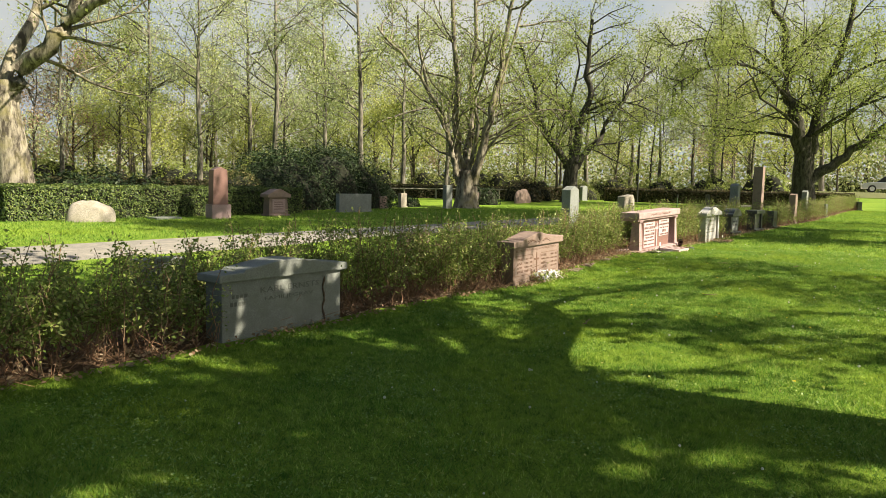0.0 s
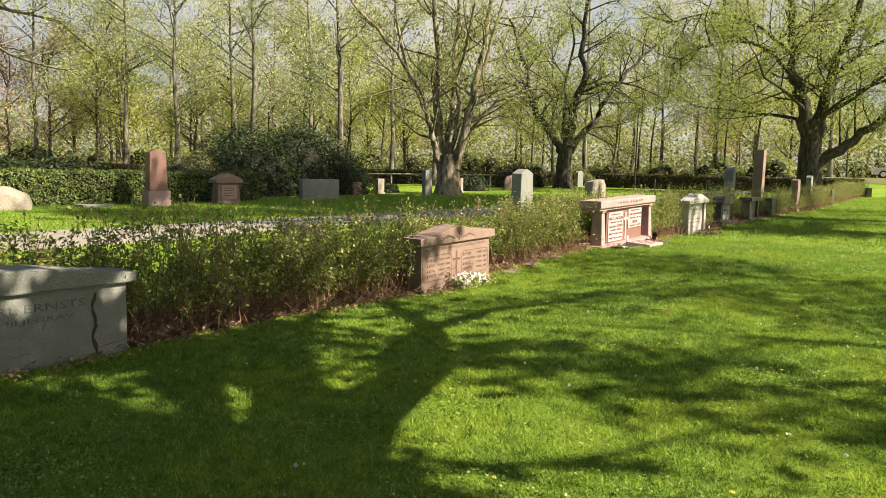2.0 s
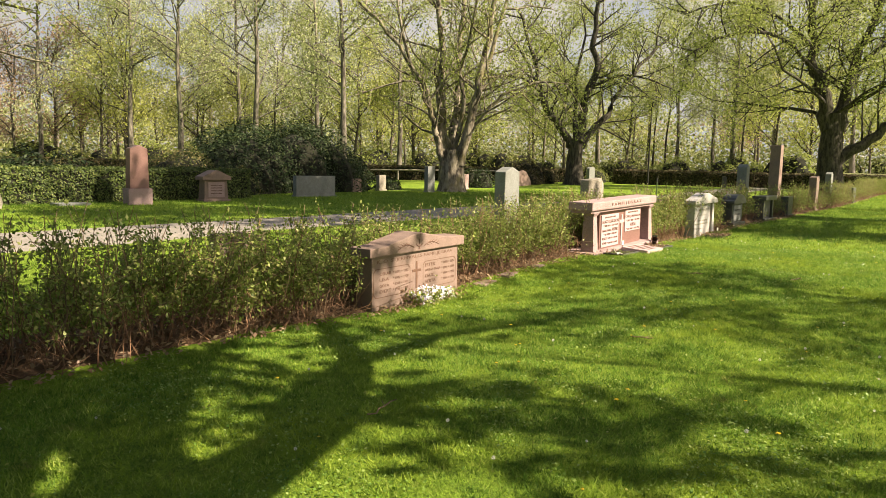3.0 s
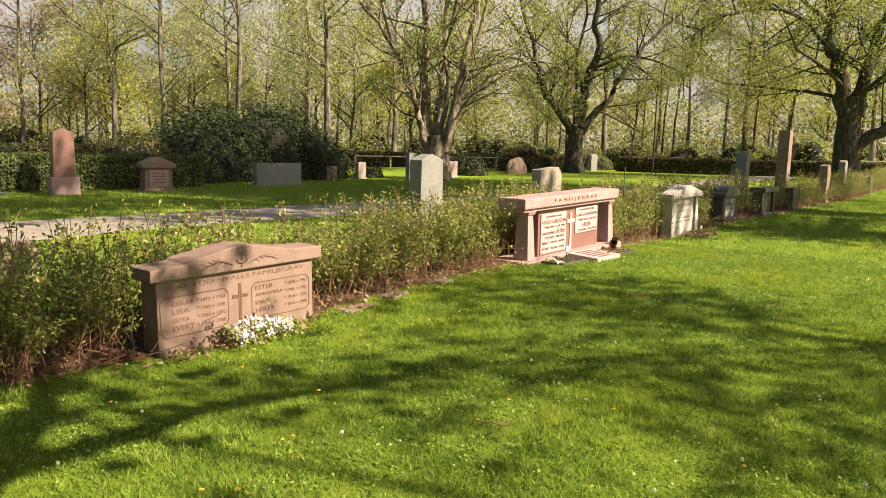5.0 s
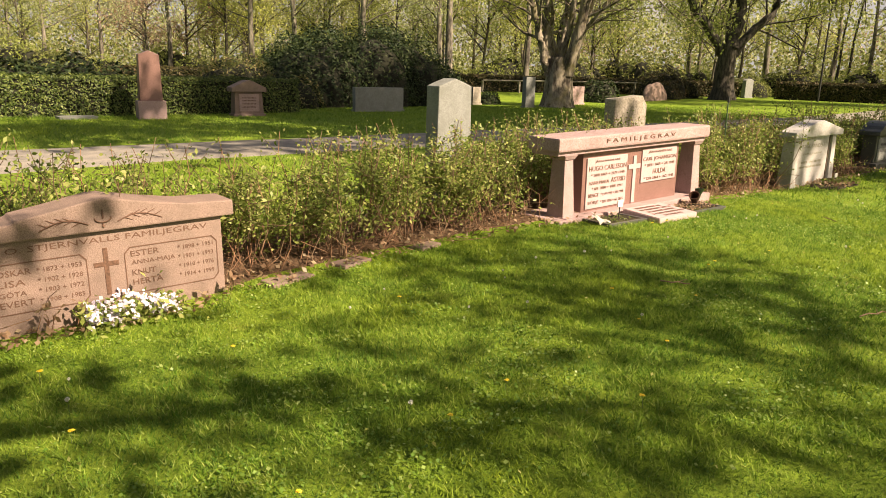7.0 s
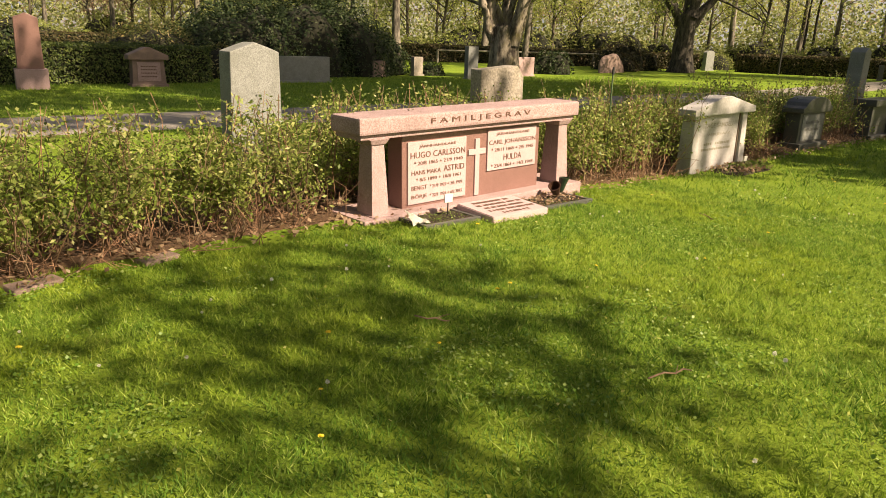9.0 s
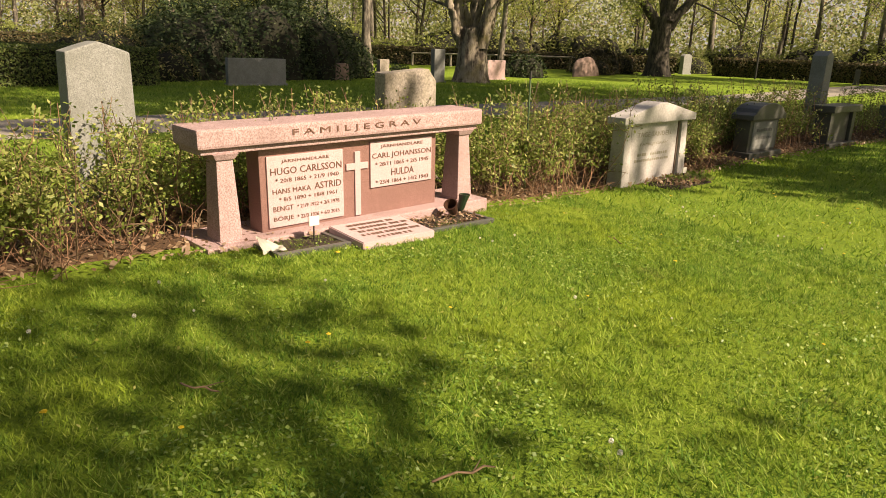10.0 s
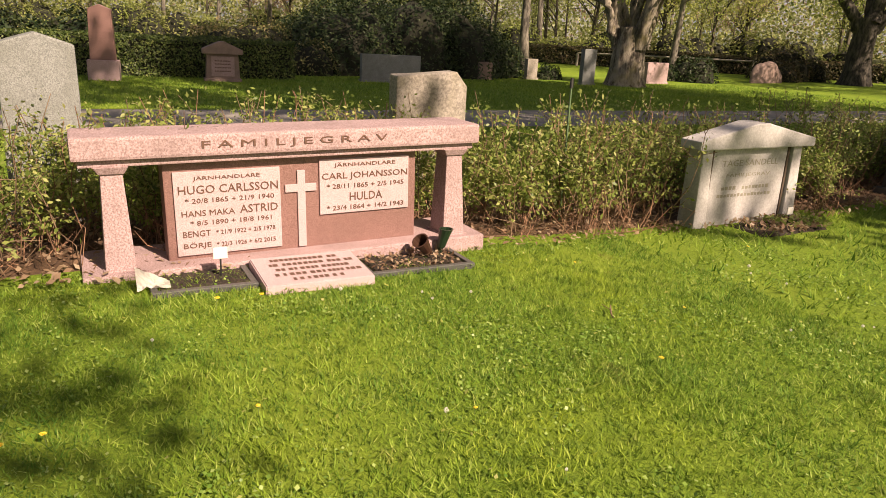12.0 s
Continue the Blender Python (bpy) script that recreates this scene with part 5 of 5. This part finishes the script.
def brown_vase():
    X, Y, Z = on(-4.80, 15.36)
    bm = bmesh.new()
    prof = ((0.010, 0.0), (0.026, 0.02), (0.040, 0.09), (0.055, 0.15), (0.047, 0.15), (0.030, 0.08))
    rings = [[bm.verts.new((r * math.cos(a), r * math.sin(a), z)) for a in np.linspace(0, 2 * math.pi, 13)[:-1]] for r, z in prof]
    for p, q in zip(rings, rings[1:]):
        for i in range(12):
            bm.faces.new((p[i], p[(i + 1) % 12], q[(i + 1) % 12], q[i]))
    bm.faces.new(rings[0][::-1])
    bm.faces.new(rings[-1])
    ob = alone("grave_vase", bm, M_CLAY, "dark brown cup-shaped grave vase leaning in the bed", "vase")
    ob.matrix_basis = pose(X, Y, Z + 0.03, 38, 20, 0)


def bed_kerb(x0, x1, y0, y1, label):
    z = on(-4.8, (y0 + y1) / 2)[2]
    g = thing("bed_kerb", (x1, (y0 + y1) / 2, z), label, "kerb")
    w = 0.035
    part("kerb_stone", block(x1 - w, x1, y0, y1, z - 0.06, z + 0.032, 0.006), M_DARK, g)
    for y in (y0, y1 - w):
        part("kerb_stone", block(x0, x1 - w - 0.002, y, y + w, z - 0.06, z + 0.030, 0.006), M_DARK, g)


def paper():
    X, Y, Z = on(-4.70, 13.74)
    bm = bmesh.new()
    n = 7
    V = [[bm.verts.new((X + (i / n - 0.5) * 0.10 + 0.02 * noise.noise((i, j, 1)), Y + (j / n - 0.5) * 0.16, Z + 0.035 + 0.085 * max(0, 1 - (j + i) / n) + 0.022 * noise.noise((i * 0.8, j * 0.8, 4)))) for j in range(n + 1)] for i in range(n + 1)]
    for i in range(n):
        for j in range(n):
            bm.faces.new((V[i][j], V[i + 1][j], V[i + 1][j + 1], V[i][j + 1]))
    bmesh.ops.solidify(bm, geom=bm.faces[:], thickness=0.004)
    alone("crumpled_paper", bm, M_PAPER, "crumpled white paper lying in the grass by the bed", "paper")


def flat_stone(x, y, w, d, label="flat pinkish stone lying at the foot of the hedge"):
    bm = block(-d / 2, d / 2, -w / 2, w / 2, -0.06, 0.018, 0.012)
    roughen(bm, 0.014, 9)
    ob = alone("flat_stone", bm, M_ROSE, label, "stone")
    ob.matrix_basis = pose(*on(x, y), 0, 0, 8)


flowers()
soil_bed("flower_bed", -4.92, -4.60, 13.75, 14.24, on(-4.8, 14)[2], "small dark soil bed with old leaves before the portico", 0.02, 3)
soil_bed("flower_bed", -4.92, -4.58, 14.90, 15.52, on(-4.8, 15)[2], "dark soil bed with dead heather before the portico", 0.03, 5)
soil_bed("flower_bed", -4.98, -4.58, 18.15, 18.95, on(-4.8, 18.5)[2], "dark soil bed with withered leaves at the pale gravestone", 0.03, 7)
leaf_heap(-4.92, -4.60, 14.92, 15.50, 260, M_BROWN_LEAF, 0.03, on(-4.8, 15)[2] + 0.02, "withered brown leaves on the bed", 4)
leaf_heap(-4.97, -4.60, 18.2, 18.92, 260, M_BROWN_LEAF, 0.045, on(-4.8, 18.5)[2] + 0.03, "pale and brown withered leaves on the bed", 6)
leaf_heap(-4.97, -4.62, 18.5, 19.0, 160, M_HEDGE_LEAF, 0.05, on(-4.8, 18.5)[2] + 0.04, "low green leaves on the bed", 8)
leaf_heap(-5.0, -4.84, 9.1, 10.5, 200, M_BROWN_LEAF, 0.04, on(-4.9, 9.8)[2] + 0.01, "brown leaves along the rose gravestone", 9)
label_sign(-4.78, 14.09, 0.13, 0.075, "small white grave label on a dark metal stake")
label_sign(-4.84, 18.72, 0.10, 0.07, "small pale grave label on a thin stake")
vase()
brown_vase()
bed_kerb(-4.955, -4.58, 13.72, 14.25, "thin dark granite kerb round the soil bed before the portico")
bed_kerb(-4.955, -4.56, 14.87, 15.55, "thin dark granite kerb round the heather bed before the portico")
paper()
flat_stone(-4.98, 10.85, 0.34, 0.16)
flat_stone(-5.0, 11.35, 0.26, 0.16)
flat_stone(-4.98, 12.0, 0.22, 0.14)


def rod():
    g = thing("marker_rod", on(-5.32, 16.72), "thin green-coated marker rod standing in the hedge", "rod")
    X, Y, Z = on(-5.32, 16.72)
    part("shaft", tubes("shaft", [([np.array((X, Y, Z - 0.05)), np.array((X - 0.02, Y, Z + 1.06))], [0.011, 0.010])], 6), M_ROD, g)
    part("tip", tubes("tip", [([np.array((X - 0.02, Y, Z + 1.05)), np.array((X - 0.02, Y, Z + 1.12))], [0.018, 0.014])], 6), M_STEEL, g)


rod()


def street_lamp():
    X, Y, Z = on(-17.9, 47.2)
    g = thing("street_lamp", (X, Y, Z), "slim dark park lamp post with a small round head", "street lamp")
    part("post", tubes("post", [([np.array((X, Y, Z - 0.1)), np.array((X, Y, Z + 2.5)), np.array((X, Y, Z + 4.8))], [0.06, 0.05, 0.04])], 8), M_STEEL, g)
    part("head", frustum(Y, X, Z + 4.78, Z + 5.05, 0.12, 0.12, 0.22, 0.22, 0.02), M_STEEL, g)
    part("cap", frustum(Y, X, Z + 5.05, Z + 5.15, 0.24, 0.24, 0.06, 0.06, 0.01), M_STEEL, g)


street_lamp()


def rail_fence():
    g = thing("rail_fence", on(-31, 40), "low pale wooden rail fence before the far hedge", "fence")
    a, b = np.array((-33.4, 38.0)), np.array((-24.6, 44.6))
    for k in range(6):
        p = a + (b - a) * k / 5
        x, y, z = on(*p)
        part("post", block(x - 0.05, x + 0.05, y - 0.05, y + 0.05, z - 0.1, z + 0.66, 0.01), M_BOULDER, g)
    pts = [np.array(on(*(a + (b - a) * f), 0.68)) for f in (0, 0.5, 1)]
    part("rail", tubes("rail", [(pts, [0.05] * 3)], 6), M_BOULDER, g)


rail_fence()

# ---- far road and parked cars ----


def far_road():
    V = [(-40, 74, 1.25), (40, 70, 1.25), (40, 80, 1.25), (-40, 84, 1.25)]
    alone("road", mesh_from("road", V, [(0, 1, 2, 3)]), M_GRAVEL, "pale dusty road beyond the lawn", "road", kind="structure")


far_road()


def car(at, turn, paint, label):
    g = thing("parked_car", (0, 0, 0), label, "car", "parked cars")
    part("body", slab([(-2.1, 0.3), (2.1, 0.3), (2.15, 0.62), (1.9, 0.82), (1.1, 0.9), (-1.75, 0.94), (-2.1, 0.85)], 0.85, 1.7, 0.06), paint, g)
    part("cabin", slab([(-1.75, 0.92), (1.05, 0.9), (0.45, 1.4), (-0.2, 1.48), (-1.35, 1.42)], 0.72, 1.44, 0.05), M_GLASS, g, "dark tinted windows")
    part("roof", block(-0.66, 0.66, -1.3, 0.4, 1.42, 1.5, 0.03), paint, g)
    for x in (-0.8, 0.8):
        for y in (-1.3, 1.35):
            bm = bmesh.new()
            bmesh.ops.create_cone(bm, cap_ends=True, segments=18, radius1=0.32, radius2=0.32, depth=0.22, matrix=Matrix.Translation((x, y, 0.32)) @ pose(0, 0, 0, 0, 90, 0))
            w = part("wheel", bm, M_TYRE, g)
            bm = bmesh.new()
            bmesh.ops.create_cone(bm, cap_ends=True, segments=14, radius1=0.2, radius2=0.18, depth=0.24, matrix=Matrix.Translation((x, y, 0.32)) @ pose(0, 0, 0, 0, 90, 0))
            part("rim", bm, M_CARPAINT, w)
    for s in (-0.6, 0.6):
        part("headlight", block(s - 0.16, s + 0.16, 2.05, 2.16, 0.6, 0.72, 0.02), M_SIGN, g)
    g.matrix_basis = pose(*at, 0, 0, turn)


car((-5.6, 75.2, 1.25), 100, M_CARPAINT, "silver hatchback parked on the far road")
car((-0.2, 75.0, 1.25), 95, M_CARPAINT_D, "white car parked on the far road")
car((-16.0, 77.6, 1.25), 275, M_CARPAINT_D, "pale car parked beyond the hedge")


# ---- flowers and twigs in the lawn ----
def dandelion():
    rng = np.random.default_rng(2)
    g = thing("dandelion", (0, 0, 0), "yellow dandelion flower standing in the lawn", "flower", "lawn dandelions")
    part("stalk", tubes("stalk", [([np.array((0, 0, -0.01)), np.array((0.005, 0, 0.035)), np.array((0.012, 0.004, 0.07))], [0.0025, 0.0022, 0.002])], 4), M_STALK, g)
    a = rng.uniform(0, 2 * math.pi, 40)
    r = rng.uniform(0.002, 0.014, 40)
    P = np.stack([0.012 + r * np.cos(a), 0.004 + r * np.sin(a), 0.075 - r * 0.3], 1)
    tagged(part("flower_head", leaves_mesh("flower_head", P, 0.014, rng, 1.2, 0.6), M_DANDELION, g), kind="stuff")
    return g


def seed_head():
    g = thing("dandelion_clock", (0, 0, 0), "white dandelion seed head standing in the lawn", "flower", "lawn seed heads")
    part("stalk", tubes("stalk", [([np.array((0, 0, -0.01)), np.array((-0.004, 0, 0.05)), np.array((-0.01, 0.004, 0.11))], [0.0025, 0.0022, 0.002])], 4), M_STALK, g)
    rng = np.random.default_rng(3)
    d = rng.normal(size=(60, 3))
    d /= np.linalg.norm(d, axis=1, keepdims=True)
    tagged(part("flower_head", leaves_mesh("flower_head", np.array((-0.01, 0.004, 0.115)) + d * 0.014, 0.012, rng, 0, 0.7), M_SEED, g), kind="stuff")
    return g


def scatter_copies(src, n, seed, box, s0, s1):
    r = random.Random(seed)
    for k in range(n):
        x, y = r.uniform(box[0], box[1]), r.uniform(box[2], box[3])
        m = pose(*on(x, y), 0, 0, r.uniform(0, 360))
        if k == 0:
            src.matrix_basis, ob = m, src
        else:
            ob = copy_thing(src, m)
        s = r.uniform(s0, s1)
        ob.scale = (s, s, s)


scatter_copies(dandelion(), 80, 5, (-4.4, -0.6, 6, 21), 0.5, 0.85)
scatter_copies(seed_head(), 80, 6, (-4.4, -0.6, 3, 18), 0.32, 0.6)


def twig(x, y, turn, length):
    rng = np.random.default_rng(int(x * 100 + y * 10) % 97 + 3)
    pts = [np.array((f * length, rng.normal() * 0.008, 0.03 + rng.normal() * 0.004)) for f in np.linspace(0, 1, 6)]
    side = [pts[3], pts[3] + np.array((0.05, 0.05, 0.01))]
    ob = alone("fallen_twig", tubes("fallen_twig", [(pts, [0.005] * 5 + [0.003]), (side, [0.003, 0.002])], 5), M_TWIG, "small dry twig lying in the grass", "twig")
    ob.matrix_basis = pose(*on(x, y), 0, 0, turn)


for a in ((-2.25, 12.95, 70, 0.22), (-3.3, 12.6, 30, 0.18), (-3.0, 6.9, 100, 0.3), (-2.6, 9.4, 15, 0.16), (-3.6, 15.8, 140, 0.15)):
    twig(*a)


def grass_litter():
    rng = np.random.default_rng(31)
    n = 900
    P = np.stack([rng.uniform(-4.9, 0, n), rng.uniform(3, 20, n)], 1)
    P = np.concatenate([P, (gz(P[:, 0], P[:, 1]) + 0.03)[:, None]], 1)
    alone("dry_petals", leaves_mesh("dry_petals", P, 0.02, rng, 0.9, 0.7), M_YOUNG, "pale fallen bud scales strewn over the lawn", "litter", kind="stuff")


grass_litter()
